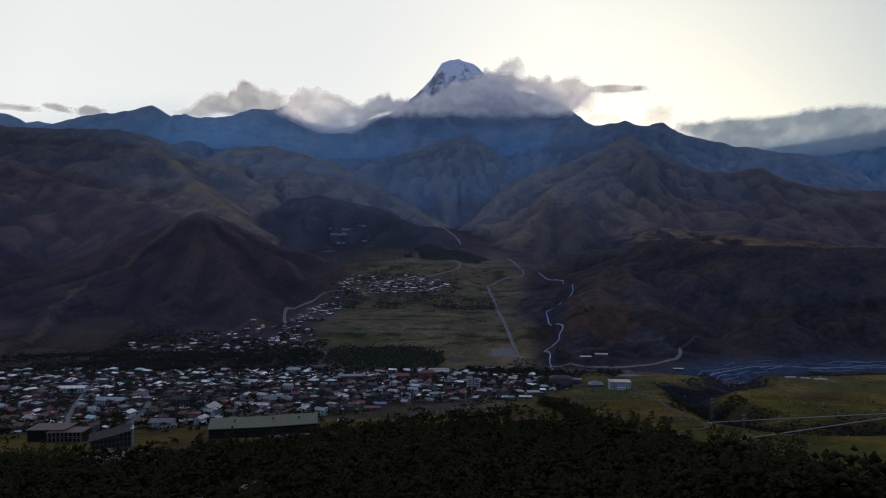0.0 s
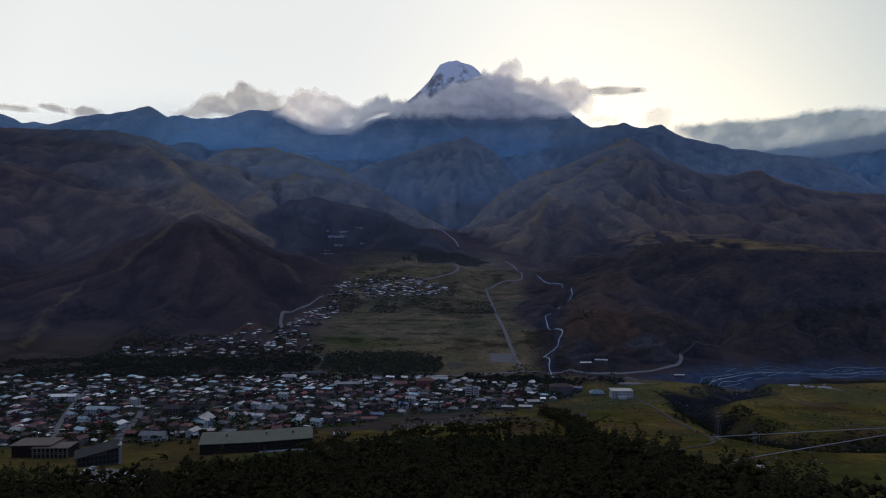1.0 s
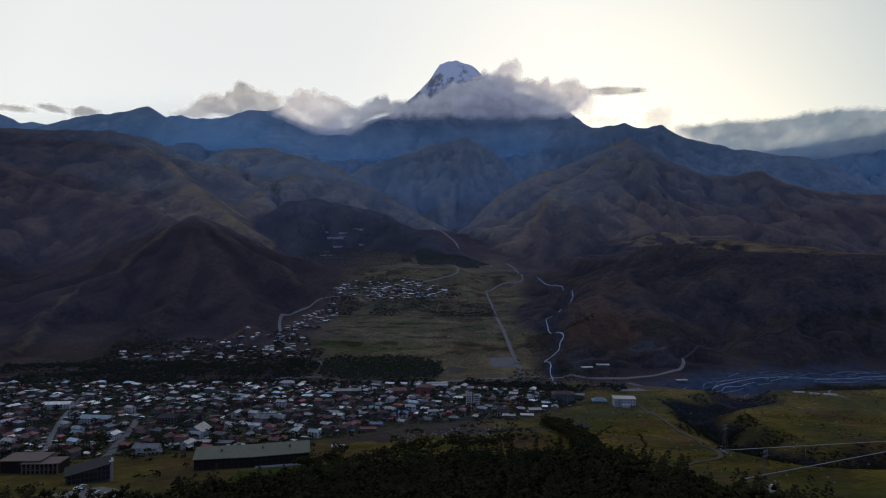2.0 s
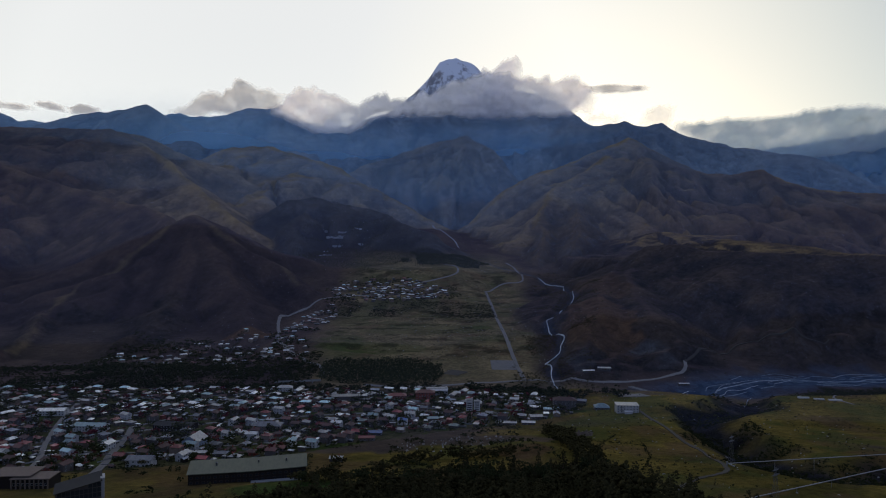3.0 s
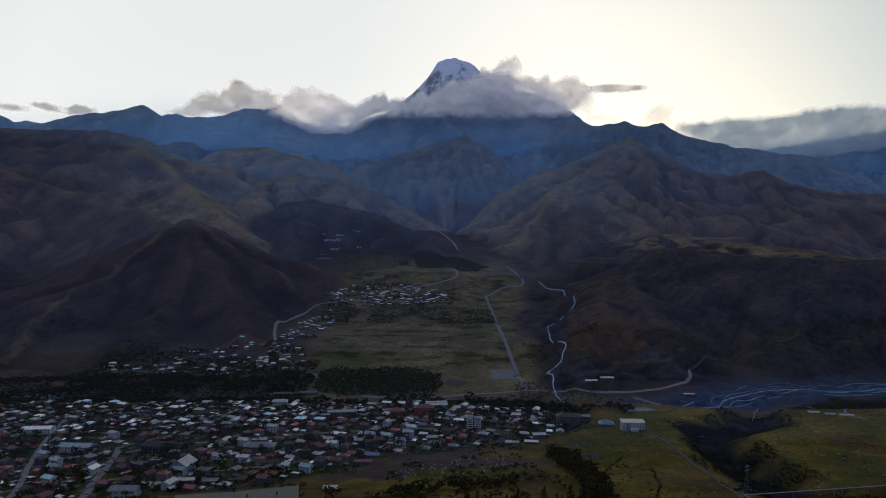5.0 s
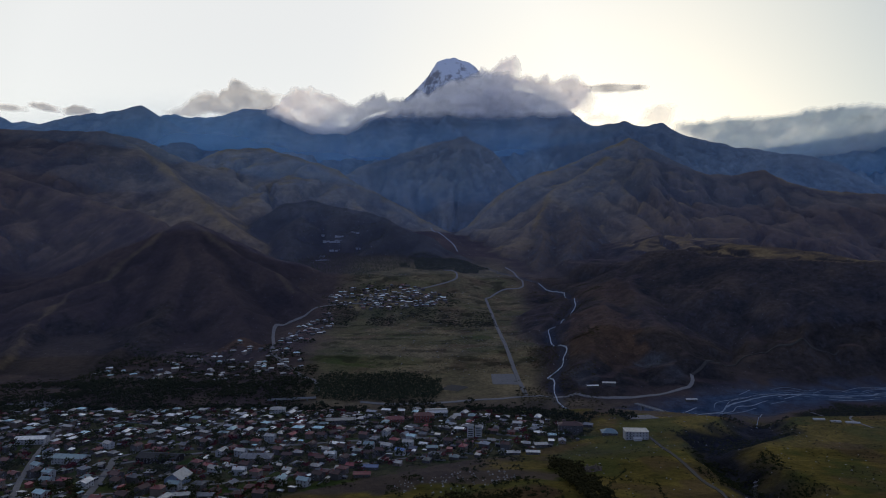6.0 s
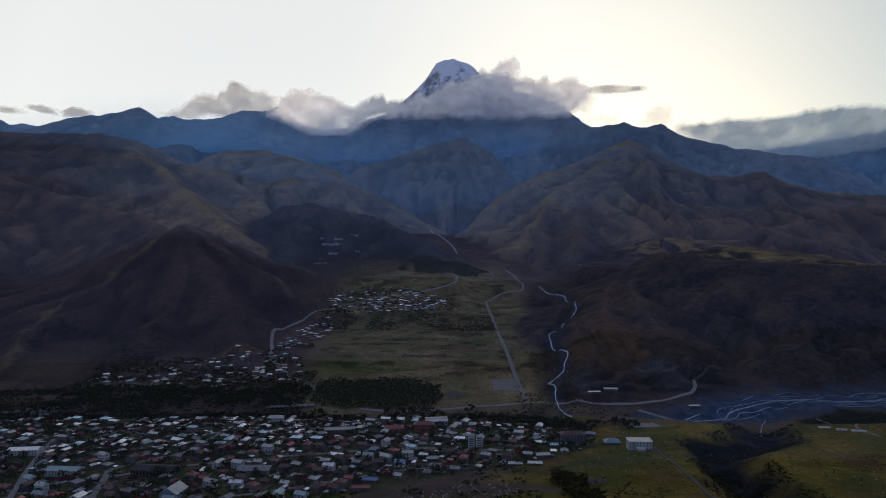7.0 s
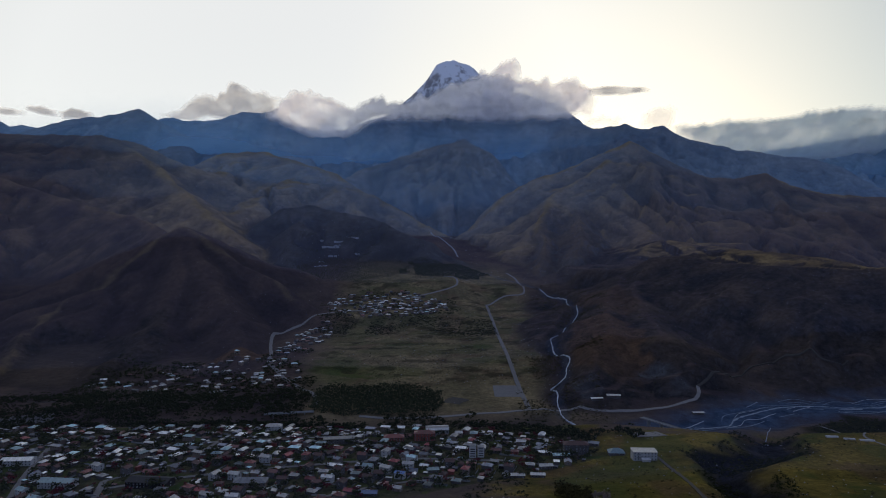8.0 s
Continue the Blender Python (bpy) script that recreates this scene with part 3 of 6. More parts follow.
# shade of the church hill and the hillfoot painted with the bluff tone
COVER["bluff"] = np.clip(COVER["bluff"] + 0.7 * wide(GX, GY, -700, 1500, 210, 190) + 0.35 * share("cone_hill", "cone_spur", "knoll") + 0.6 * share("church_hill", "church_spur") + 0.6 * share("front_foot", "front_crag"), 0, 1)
# church hill darkened further with the wood floor tone
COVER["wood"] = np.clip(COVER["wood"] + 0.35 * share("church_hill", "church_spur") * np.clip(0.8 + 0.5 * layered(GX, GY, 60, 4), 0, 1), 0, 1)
COVER["valley"] = COVER["valley"] * (1 - 0.92 * np.clip((-GX - 120) / 80, 0, 1) * np.clip((GY - 985) / 40, 0, 1))
COVER["valley"] = COVER["valley"] * (1 - 0.85 * np.clip((GX - 320) / 80, 0, 1) * np.clip((GY - 1000) / 60, 0, 1))
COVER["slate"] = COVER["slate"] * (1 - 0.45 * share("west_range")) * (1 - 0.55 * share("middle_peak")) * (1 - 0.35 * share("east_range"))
# a little of the same haze blue painted on the church hill
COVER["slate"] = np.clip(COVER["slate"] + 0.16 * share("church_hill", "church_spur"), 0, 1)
COVER["steep"] = COVER["steep"] * (1 - 0.75 * COVER["slate"]) * (1 - 0.85 * share("cone_hill", "cone_spur", "knoll", "spur_ridge", "west_foot"))
crags = np.clip(0.35 + 1.1 * layered(GX, GY, 48, 4), 0, 1)
COVER["crag"] = np.clip(wide(GX, GY, 462, 1232, 55, 36) + wide(GX, GY, 322, 1196, 30, 50) + wide(GX, GY, 480, 1190, 34, 26) + share("front_foot", "front_crag") * np.clip((slope - 0.45) * 3, 0, 0.8), 0, 1) * crags * (OWNER >= 0) * 0.6
COVER["snow"] = share("snow_peak") * np.clip((GZ - 1090) / 60, 0, 1)
COVER["scree"] = np.clip(1.2 - np.minimum(near_line(GX, GY, SCREE[0])[0], near_line(GX, GY, SCREE[1])[0]) / 9, 0, 1) * (0.5 + 0.5 * value_noise(GX / 15, GY / 15)) * COVER["slate"]
shelf = near_line(GX, GY, next(r[2] for r in RIDGES if r[0] == "terrace_back"))[0]
COVER["shelf"] = np.clip(np.clip((270 - shelf) / 40, 0, 1) * np.clip((0.5 - slope) * 8, 0, 1) * (GZ > 175), 0, 1) * np.clip((GX - 740) / 80, 0, 1) * np.clip(0.75 + 0.6 * layered(GX, GY, 60, 3), 0, 1)
# pale dry grass along the sharp crests, painted for their lit rims
crests = {"cone_hill": 11, "gorge_hill": 34, "east_peak": 20, "front_spur": 18, "massif_spur": 22, "spur_ridge": 9}
COVER["dry"] = np.max([np.clip(1.1 - near_line(GX + 20 * value_noise(GX / 60, GY / 60), GY, r[2])[0] / crests[r[0]] + 0.5 * layered(GX, GY, 45, 3), 0, 1) for r in RIDGES if r[0] in crests], 0)
# light on the gentler high pastures painted as pale dry grass; heather and scrub stay dark where it steepens
calm = spread(GZ, 3)
lean_y, lean_x = np.gradient(calm)
calm_slope = np.hypot(lean_x / dx, lean_y / dy)
lit_gentle = np.clip((0.62 - calm_slope) / 0.26, 0, 1) * np.clip(0.75 + 0.5 * layered(GX, GY, 55, 4), 0, 1)
COVER["dry"] = np.maximum(COVER["dry"], share("gorge_hill", "massif_spur", "east_peak", "front_spur") * lit_gentle * np.interp(GX, [-1300, -900, 900, 1500], [0, 1, 1, 0.15]))
# painted light thinned to the left, where the massif is in shade
COVER["dry"] = COVER["dry"] * (OWNER >= 0) * np.interp(GX, [-1500, -1000], [0.25, 1]) * (1 - 0.62 * share("cone_hill", "cone_spur", "knoll", "spur_ridge"))
COVER["earth"] = np.clip(wide(GX, GY, 104, 562, 26, 20) + wide(GX, GY, -330, 1500, 70, 26) + 0.8 * wide(GX, GY, 440, 1420, 60, 140) + 0.6 * wide(GX, GY, 520, 1700, 60, 170) + 0.7 * wide(GX, GY, 400, 1310, 75, 110), 0, 1)
meads = (OWNER < 0) * (1 - np.clip((-GX - 130) / 80, 0, 1)) * (1 - np.clip((GX - 330) / 60, 0, 1)) * np.clip((GY - 1230) / 60, 0, 1) * np.clip((2150 - GY) / 100, 0, 1)
COVER["earth"] = np.clip(COVER["earth"] + meads * np.clip(1.5 * layered(GX, GY * 1.2, 40, 4) - 0.2, 0, 0.6), 0, 1)
COVER["green"] = np.clip(COVER["green"] + meads * np.clip(1.3 * layered(GX + 500, GY * 1.3, 70, 4) - 0.3, 0, 0.35), 0, 1)
COVER["green"] = np.clip(COVER["green"] + COVER["meadow"] * np.clip(1.5 * layered(GX + 300, GY, 60, 4) - 0.25, 0, 0.55), 0, 1)
COVER["earth"] = np.clip(COVER["earth"] + COVER["meadow"] * np.clip(1.6 * layered(GX - 700, GY, 45, 4) - 0.35, 0, 0.7), 0, 1)
COVER["wood"] = np.clip(COVER["wood"] + meads * np.clip(2.2 * layered(GX + 900, GY * 1.8, 40, 4) - 0.75, 0, 0.6), 0, 1)
names = ["ground"] + sorted(set(LAND.values()))
number = np.array([0] + [names.index(LAND[name]) for name, _, _ in RIDGES])
face_owner = number[OWNER + 1][:-1, :-1]
index = np.arange(rows * cols).reshape(rows, cols)
quads = np.stack([index[:-1, :-1], index[:-1, 1:], index[1:, 1:], index[1:, :-1]], -1)
places = np.stack([GX, GY, GZ], -1).reshape(-1, 3)
for i, name in enumerate(names):
    mine = quads[face_owner == i]
    used, back_to = np.unique(mine, return_inverse=True)
    back_to = back_to.reshape(mine.shape)
    me = bpy.data.meshes.new(name)
    me.vertices.add(len(used))
    me.vertices.foreach_set("co", places[used].ravel())
    me.loops.add(mine.size)
    me.loops.foreach_set("vertex_index", back_to.ravel().astype(np.int32))
    me.polygons.add(len(mine))
    me.polygons.foreach_set("loop_start", np.arange(0, mine.size, 4, dtype=np.int32))
    me.update(calc_edges=True)
    me.shade_smooth()
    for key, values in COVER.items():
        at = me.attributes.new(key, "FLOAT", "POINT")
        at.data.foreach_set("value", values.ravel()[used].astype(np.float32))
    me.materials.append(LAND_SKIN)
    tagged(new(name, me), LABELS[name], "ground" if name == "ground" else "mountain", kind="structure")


def ground_at(x, y):
    return float(lie(np.array([x]), np.array([y]))[0][0])


# ---- building kit ----
class Shape:
    """Points and faces of one mesh while it is being built."""

    def __init__(self):
        self.v, self.f, self.m = [], [], []

    def add(self, points, faces, slot=0):
        base = len(self.v)
        self.v += [tuple(p) for p in points]
        self.f += [tuple(base + i for i in face) for face in faces]
        self.m += [slot] * len(faces)
        return self

    def box(self, x0, y0, z0, x1, y1, z1, slot=0):
        p = [(x, y, z) for z in (z0, z1) for x, y in ((x0, y0), (x1, y0), (x1, y1), (x0, y1))]
        return self.add(p, [(3, 2, 1, 0), (4, 5, 6, 7), (0, 1, 5, 4), (1, 2, 6, 5), (2, 3, 7, 6), (3, 0, 4, 7)], slot)

    def prism(self, outline, thick, slot=0):
        """Flat outline of points in space, thickened along the vector thick."""
        n = len(outline)
        p = [Vector(o) for o in outline]
        p += [o + Vector(thick) for o in p]
        return self.add(p, [tuple(range(n - 1, -1, -1)), tuple(range(n, 2 * n))] + [(i, (i + 1) % n, n + (i + 1) % n, n + i) for i in range(n)], slot)

    def tube(self, a, b, ra, rb=None, sides=6, slot=0):
        a, b, rb = Vector(a), Vector(b), ra if rb is None else rb
        q = (b - a).to_track_quat("Z", "Y")
        ring = [Vector((math.cos(k * math.tau / sides), math.sin(k * math.tau / sides), 0)) for k in range(sides)]
        p = [a + q @ (r * ra) for r in ring] + [b + q @ (r * rb) for r in ring]
        return self.add(p, [tuple(range(sides - 1, -1, -1)), tuple(range(sides, 2 * sides))] + [(i, (i + 1) % sides, sides + (i + 1) % sides, sides + i) for i in range(sides)], slot)

    def mesh(self, name, *materials):
        me = bpy.data.meshes.new(name)
        me.from_pydata(self.v, [], self.f)
        for m in materials:
            me.materials.append(m)
        if any(self.m):
            me.polygons.foreach_set("material_index", self.m)
        me.update()
        return me


def part(name, shape, material, parent, label=""):
    """One mesh object under a thing or a part."""
    materials = material if isinstance(material, tuple) else (material,)
    ob = new(name, shape if isinstance(shape, bpy.types.Mesh) else shape.mesh(name, *materials))
    ob.parent = parent
    return tagged(ob, label)


def empty(name, label, category, group="", kind=""):
    ob = new(name)
    ob.empty_display_size = 0.5
    return tagged(ob, label, category, group, kind)


def window_mesh(w, h, name="window", frame_paint=None):
    """A window in the plane y = 0, facing -y: frame with the glass set back in it."""
    s = Shape()
    t, a = 0.12, w / 2
    outer = [(-a, 0), (a, 0), (a, h), (-a, h)]
    inner = [(-a + t, t), (a - t, t), (a - t, h - t), (-a + t, h - t)]
    p = [(x, 0.1, z) for x, z in outer] + [(x, -0.08, z) for x, z in outer] + [(x, -0.08, z) for x, z in inner] + [(x, -0.02, z) for x, z in inner]
    ring = [(i, (i + 1) % 4) for i in range(4)]
    s.add(p, [f for i, j in ring for f in ((i, j, 4 + j, 4 + i), (4 + i, 4 + j, 8 + j, 8 + i), (8 + i, 8 + j, 12 + j, 12 + i))])
    s.f.append((12, 13, 14, 15))
    s.m.append(1)
    return s.mesh(name, frame_paint or FRAME_PAINT, GLASS)


WINDOW = window_mesh(1.3, 1.5)
WIDE_WINDOW = window_mesh(2.2, 1.7)
DARK_WINDOW = window_mesh(2.2, 1.7, "window", DOOR_WOOD)
DOOR = Shape().box(-0.55, -0.08, 0, 0.55, 0.1, 2.1).box(-0.65, -0.05, 2.1, 0.65, 0.1, 2.2).box(0.35, -0.14, 1.0, 0.42, -0.08, 1.1).mesh("door", DOOR_WOOD)


def put_on_wall(name, mesh, parent, side, w, d, along, z):
    """Sets a window or door on one of the four walls of a w by d plan centred at 0 (0: front at -y, 1: right, 2: back, 3: left)."""
    ob = part(name, mesh, None, parent)
    ob.matrix_basis = {0: pose(along, -d / 2, z), 1: pose(w / 2, along, z, 0, 0, 90), 2: pose(-along, d / 2, z, 0, 0, 180), 3: pose(-w / 2, -along, z, 0, 0, 270)}[side]
    return ob


def house(w, d, storeys, roof_kind, roof, wall, name="house", group="", windows=True, base=1.2, pitch=0.42, label="", category="house"):
    """A house with its ridge along x: walls on a footing, a gable, hip or lean-to roof with eaves, windows, door, chimney."""
    root = empty(name, label or f"{'low' if storeys < 2 else 'two-storey'} {wall} house with {roof} roof", category, group)
    h = 2.9 * storeys + 0.3
    rise = pitch * d / 2
    s = Shape().box(-w / 2, -d / 2, -base * 2.5, w / 2, d / 2, h)
    r = Shape()
    e, t = 0.55, 0.16
    if roof_kind == "gable":
        for side in (-1, 1):
            s.prism([(side * w / 2, -d / 2, h), (side * w / 2, d / 2, h), (side * w / 2, 0, h + rise)], (-side * 0.3, 0, 0))
            y1, z1 = side * (d / 2 + e), h - pitch * e + 0.05
            r.prism([(-w / 2 - e, 0, h + rise + 0.05), (w / 2 + e, 0, h + rise + 0.05), (w / 2 + e, y1, z1), (-w / 2 - e, y1, z1)][::side], (0, 0, t))
        r.box(-w / 2 - e, -0.15, h + rise + 0.2, w / 2 + e, 0.15, h + rise + 0.3)
    elif roof_kind == "hip":
        k = max(w / 2 - d / 2, 0.3)
        x1, y1, z1, zt = w / 2 + e, d / 2 + e, h - pitch * e + 0.05, h + rise + 0.1
        p = [(-x1, -y1, z1), (x1, -y1, z1), (x1, y1, z1), (-x1, y1, z1), (-k, 0, zt), (k, 0, zt)]
        low = [(x, y, z - t) for x, y, z in p[:4]]
        r.add(p + low, [(0, 1, 5, 4), (1, 2, 5), (2, 3, 4, 5), (3, 0, 4), (6, 7, 1, 0), (7, 8, 2, 1), (8, 9, 3, 2), (9, 6, 0, 3), (9, 8, 7, 6)])
    else:
        r.prism([(-w / 2 - e, -d / 2 - e, h + 0.05), (w / 2 + e, -d / 2 - e, h + 0.05), (w / 2 + e, d / 2 + e, h + 0.05 + pitch * d * 0.5), (-w / 2 - e, d / 2 + e, h + 0.05 + pitch * d * 0.5)], (0, 0, t))
        s.prism([(-w / 2, d / 2, h), (w / 2, d / 2, h), (w / 2, d / 2, h + pitch * d * 0.42), (-w / 2, d / 2, h + pitch * d * 0.42)], (0, -0.3, 0))
        for side in (-1, 1):
            s.prism([(side * w / 2, -d / 2, h), (side * w / 2, d / 2, h), (side * w / 2, d / 2, h + pitch * d * 0.45)], (-side * 0.3, 0, 0))
    part("wall", s, WALLS[wall], root)
    part("roof", r, ROOFS[roof], root, f"{roof} roof")
    if windows:
        n = max(2, int(w // 3.4))
        for floor in range(storeys):
            for i in range(n):
                x = (i + 0.5) * w / n - w / 2
                if floor == 0 and i == n // 2:
                    put_on_wall("door", DOOR, root, 0, w, d, x, 0.05)
                else:
                    put_on_wall("window", WINDOW, root, 0, w, d, x, 1.0 + 2.9 * floor)
            put_on_wall("window", WINDOW, root, 1, w, d, 0, 1.0 + 2.9 * floor)
            put_on_wall("window", WINDOW, root, 3, w, d, 0, 1.0 + 2.9 * floor)
        if roof_kind != "lean":
            part("chimney", Shape().box(w / 5 - 0.35, 0.9, h + rise * 0.4, w / 5 + 0.35, 1.6, h + rise + 1.0).box(w / 5 - 0.45, 0.8, h + rise + 1.0, w / 5 + 0.45, 1.7, h + rise + 1.15), WALLS["red brick"], root)
    return root


def tree_meshes(seed, kind, height, spread, tufts, leaf, bulk=0.17):
    """Trunk with limbs, and a crown of many small sprays with gaps and an uneven outline."""
    rnd = random.Random(seed)
    t = Shape()
    lean = (rnd.uniform(-0.3, 0.3), rnd.uniform(-0.3, 0.3))
    foot = height / 35
    top = (lean[0], lean[1], height * (0.92 if kind == "pine" else 0.6))
    t.tube((0, 0, -1.0), (lean[0] * 0.5, lean[1] * 0.5, height * 0.4), foot, foot * 0.65, 6)
    t.tube((lean[0] * 0.5, lean[1] * 0.5, height * 0.4), top, foot * 0.65, foot * 0.15, 5)
    c = Shape()
    limbs = []
    for k in range(9 if kind == "pine" else 7):
        a = k * 2.4 + rnd.uniform(-0.4, 0.4)
        if kind == "pine":
            z = height * (0.22 + 0.07 * k)
            reach = spread * (1.05 - z / height) * rnd.uniform(0.75, 1.2)
            end = (reach * math.cos(a), reach * math.sin(a), z + rnd.uniform(-0.3, 0.5))
        else:
            z = height * rnd.uniform(0.28, 0.5)
            reach = spread * rnd.uniform(0.5, 0.95)
            end = (reach * math.cos(a), reach * math.sin(a), z + height * rnd.uniform(0.12, 0.4))
        t.tube((lean[0] * 0.4, lean[1] * 0.4, z), end, foot * 0.3, foot * 0.08, 4)
        limbs.append(end)
    for _ in range(tufts):
        if kind == "pine":
            h = rnd.random() ** 0.85
            z = height * (0.16 + 0.84 * h)
            r = spread * (1.0 - h) ** 0.8 * (0.35 + 0.65 * rnd.random() ** 0.5) * rnd.uniform(0.8, 1.15) + 0.12
            a = rnd.random() * math.tau
            r *= 0.82 + 0.25 * math.sin(a * 3 + seed) + 0.15 * math.sin(z * 2.3 + seed)
            p = Vector((r * math.cos(a) + lean[0] * h, r * math.sin(a) + lean[1] * h, z - 0.15 * r))
            size = spread * bulk * (1.2 - 0.6 * h)
            out = Vector((math.cos(a), math.sin(a), -0.25 + rnd.uniform(-0.3, 0.5)))
        else:
            end = Vector(rnd.choice(limbs + [(lean[0], lean[1], height * 0.7)]))
            p = end + Vector((rnd.gauss(0, 1), rnd.gauss(0, 1), rnd.gauss(0, 0.8))) * spread * 0.27
            p.z = max(p.z, height * 0.2)
            size = spread * bulk * rnd.uniform(0.65, 1.35)
            out = (p - Vector((lean[0], lean[1], height * 0.45))) / spread + Vector((rnd.uniform(-0.5, 0.5), rnd.uniform(-0.5, 0.5), rnd.uniform(-0.2, 0.6)))
        out.normalize()
        if kind == "broad" and rnd.random() < 0.75:  # a ragged clump of foliage
            j = [rnd.uniform(0.55, 1.3) * size for _ in range(6)]
            c.add([p + Vector((j[0], rnd.uniform(-0.4, 0.4) * size, 0)), p + Vector((rnd.uniform(-0.4, 0.4) * size, j[1], 0)), p - Vector((j[2], 0, 0.3 * size)), p - Vector((0, j[3], 0)), p + Vector((0, 0.2 * size, j[4] * 0.85)), p - Vector((0.2 * size, 0, j[5] * 0.7))],
                  [(0, 1, 4), (1, 2, 4), (2, 3, 4), (3, 0, 4), (1, 0, 5), (2, 1, 5), (3, 2, 5), (0, 3, 5)])
            continue
        side = out.cross(Vector((rnd.uniform(-0.4, 0.4), rnd.uniform(-0.4, 0.4), 1))).normalized() * size * 0.75
        up = side.cross(out).normalized() * size * 0.55
        tip = p + out * size * 1.3
        c.add([p - out * size * 0.6, p + side, tip, p - side, p + up], [(0, 1, 4), (1, 2, 4), (2, 3, 4), (3, 0, 4)])
    return t.mesh("trunk", BARK), c.mesh("crown", leaf)


LIGHT_PINES = [tree_meshes(s + 20, "pine", h, w, 70, NEEDLES, 0.2)[1] for s, h, w in ((1, 11, 3.4), (2, 13, 3.6), (3, 9, 3.2))]
LIGHT_BROADS = [tree_meshes(s + 30, "broad", h, w, 34, LEAVES, 0.25)[1] for s, h, w in ((1, 9, 4.2), (2, 11, 4.8), (3, 7, 3.8))]
FAR_PINES = [tree_meshes(s + 40, "pine", h, w, 18, NEEDLES, 0.46)[1] for s, h, w in ((1, 11, 3.4), (2, 13, 3.6), (3, 9, 3.2))]
FAR_BROADS = [tree_meshes(s + 50, "broad", h, w, 12, LEAVES, 0.4)[1] for s, h, w in ((1, 9, 4.0), (2, 10, 4.4), (3, 7, 3.6), (4, 8, 3.4))]
PINES = [tree_meshes(s, "pine", h, w, 200, NEEDLES) for s, h, w in ((1, 11, 3.0), (2, 13, 3.2), (3, 9, 2.9), (4, 14, 3.6), (5, 8, 2.6))]
BROADS = [tree_meshes(s, "broad", h, w, 110, m, 0.19) for s, h, w, m in ((11, 8, 3.2, LEAVES), (12, 10, 3.8, LEAVES), (13, 6, 2.9, LEAVES), (14, 7, 2.8, DRY_LEAVES))]


def plant_tree(meshes, x, y, z, size, turn, label, group, category="tree", name="tree"):
    root = empty(name, label, category, group)
    root.matrix_basis = Matrix.Translation((x, y, z)) @ pose(0, 0, 0, 0, 0, turn) @ Matrix.Scale(size, 4)
    part("trunk", meshes[0], None, root)
    part("crown", meshes[1], None, root)
    return root


def joined_copies(name, meshes, spots, materials, label, category="trees"):
    """Very many alike things as one mesh: spots are rows of x, y, z, size, turn; meshes are taken in turn."""
    blocks, faces, base = [], [], 0
    data = []
    for me in meshes:
        co = np.zeros(len(me.vertices) * 3)
        me.vertices.foreach_get("co", co)
        me.calc_loop_triangles()
        tri = np.zeros(len(me.loop_triangles) * 3, np.int32)
        me.loop_triangles.foreach_get("vertices", tri)
        data.append((co.reshape(-1, 3), tri.reshape(-1, 3)))
    for i, (x, y, z, size, turn) in enumerate(spots):
        co, tri = data[i % len(data)]
        c, s = math.cos(turn), math.sin(turn)
        turned = co @ np.array([[c, s, 0], [-s, c, 0], [0, 0, 1]]) * size + (x, y, z)
        blocks.append(turned)
        faces.append(tri + base)
        base += len(co)
    v, f = np.concatenate(blocks), np.concatenate(faces)
    me = bpy.data.meshes.new(name)
    me.vertices.add(len(v))
    me.vertices.foreach_set("co", v.ravel())
    me.loops.add(f.size)
    me.loops.foreach_set("vertex_index", f.ravel().astype(np.int32))
    me.polygons.add(len(f))
    me.polygons.foreach_set("loop_start", np.arange(0, f.size, 3, dtype=np.int32))
    me.update(calc_edges=True)
    me.materials.append(materials)
    return tagged(new(name, me), label, category, kind="stuff")


def heights(xs, ys):
    return lie(np.array(xs, float), np.array(ys, float))[0]


def smooth_line(points, step):
    """Catmull-Rom through map points, sampled about every step metres."""
    p = [Vector((*q, 0)) for q in points]
    p = [2 * p[0] - p[1]] + p + [2 * p[-1] - p[-2]]
    out = []
    for a, b, c, d in zip(p, p[1:], p[2:], p[3:]):
        n = max(2, int((c - b).length / step))
        for i in range(n):
            t = i / n
            out.append(0.5 * (2 * b + (c - a) * t + (2 * a - 5 * b + 4 * c - d) * t * t + (3 * b - a - 3 * c + d) * t ** 3))
    return out + [p[-2]]


def ribbon(name, points, width, material, label, category="road", lift=0.45, step=5.0, uneven=0.12, kind="structure", seed=0):
    """A strip laid on the land, with a worn, uneven edge and a skirt down into the ground."""
    line = smooth_line(points, step)
    rnd = random.Random(seed)
    rows_ = []
    for i, p in enumerate(line):
        d = (line[min(i + 1, len(line) - 1)] - line[max(i - 1, 0)]).normalized()
        side = Vector((-d.y, d.x, 0))
        a, b = (width / 2 * (1 + rnd.uniform(-uneven, uneven)) for _ in (0, 1))
        rows_.append([p + side * a, p + side * a * 0.35, p - side * b * 0.35, p - side * b])
    flat = [q for row in rows_ for q in row]
    z = heights([q.x for q in flat], [q.y for q in flat])
    s = Shape()
    v = [(q.x, q.y, zz + lift) for q, zz in zip(flat, z)]
    f = [(4 * i + k, 4 * i + k + 1, 4 * i + k + 5, 4 * i + k + 4) for i in range(len(line) - 1) for k in range(3)]
    s.add(v, [q[::-1] for q in f])
    for col in (0, 3):
        edge = v[col::4]
        low = [(x, y, zz - 1.6) for x, y, zz in edge]
        n = len(edge)
        s.add(edge + low, [(i, i + 1, n + i + 1, n + i) for i in range(n - 1)])
    return tagged(new(name, s.mesh(name, material)), label, category, kind=kind)


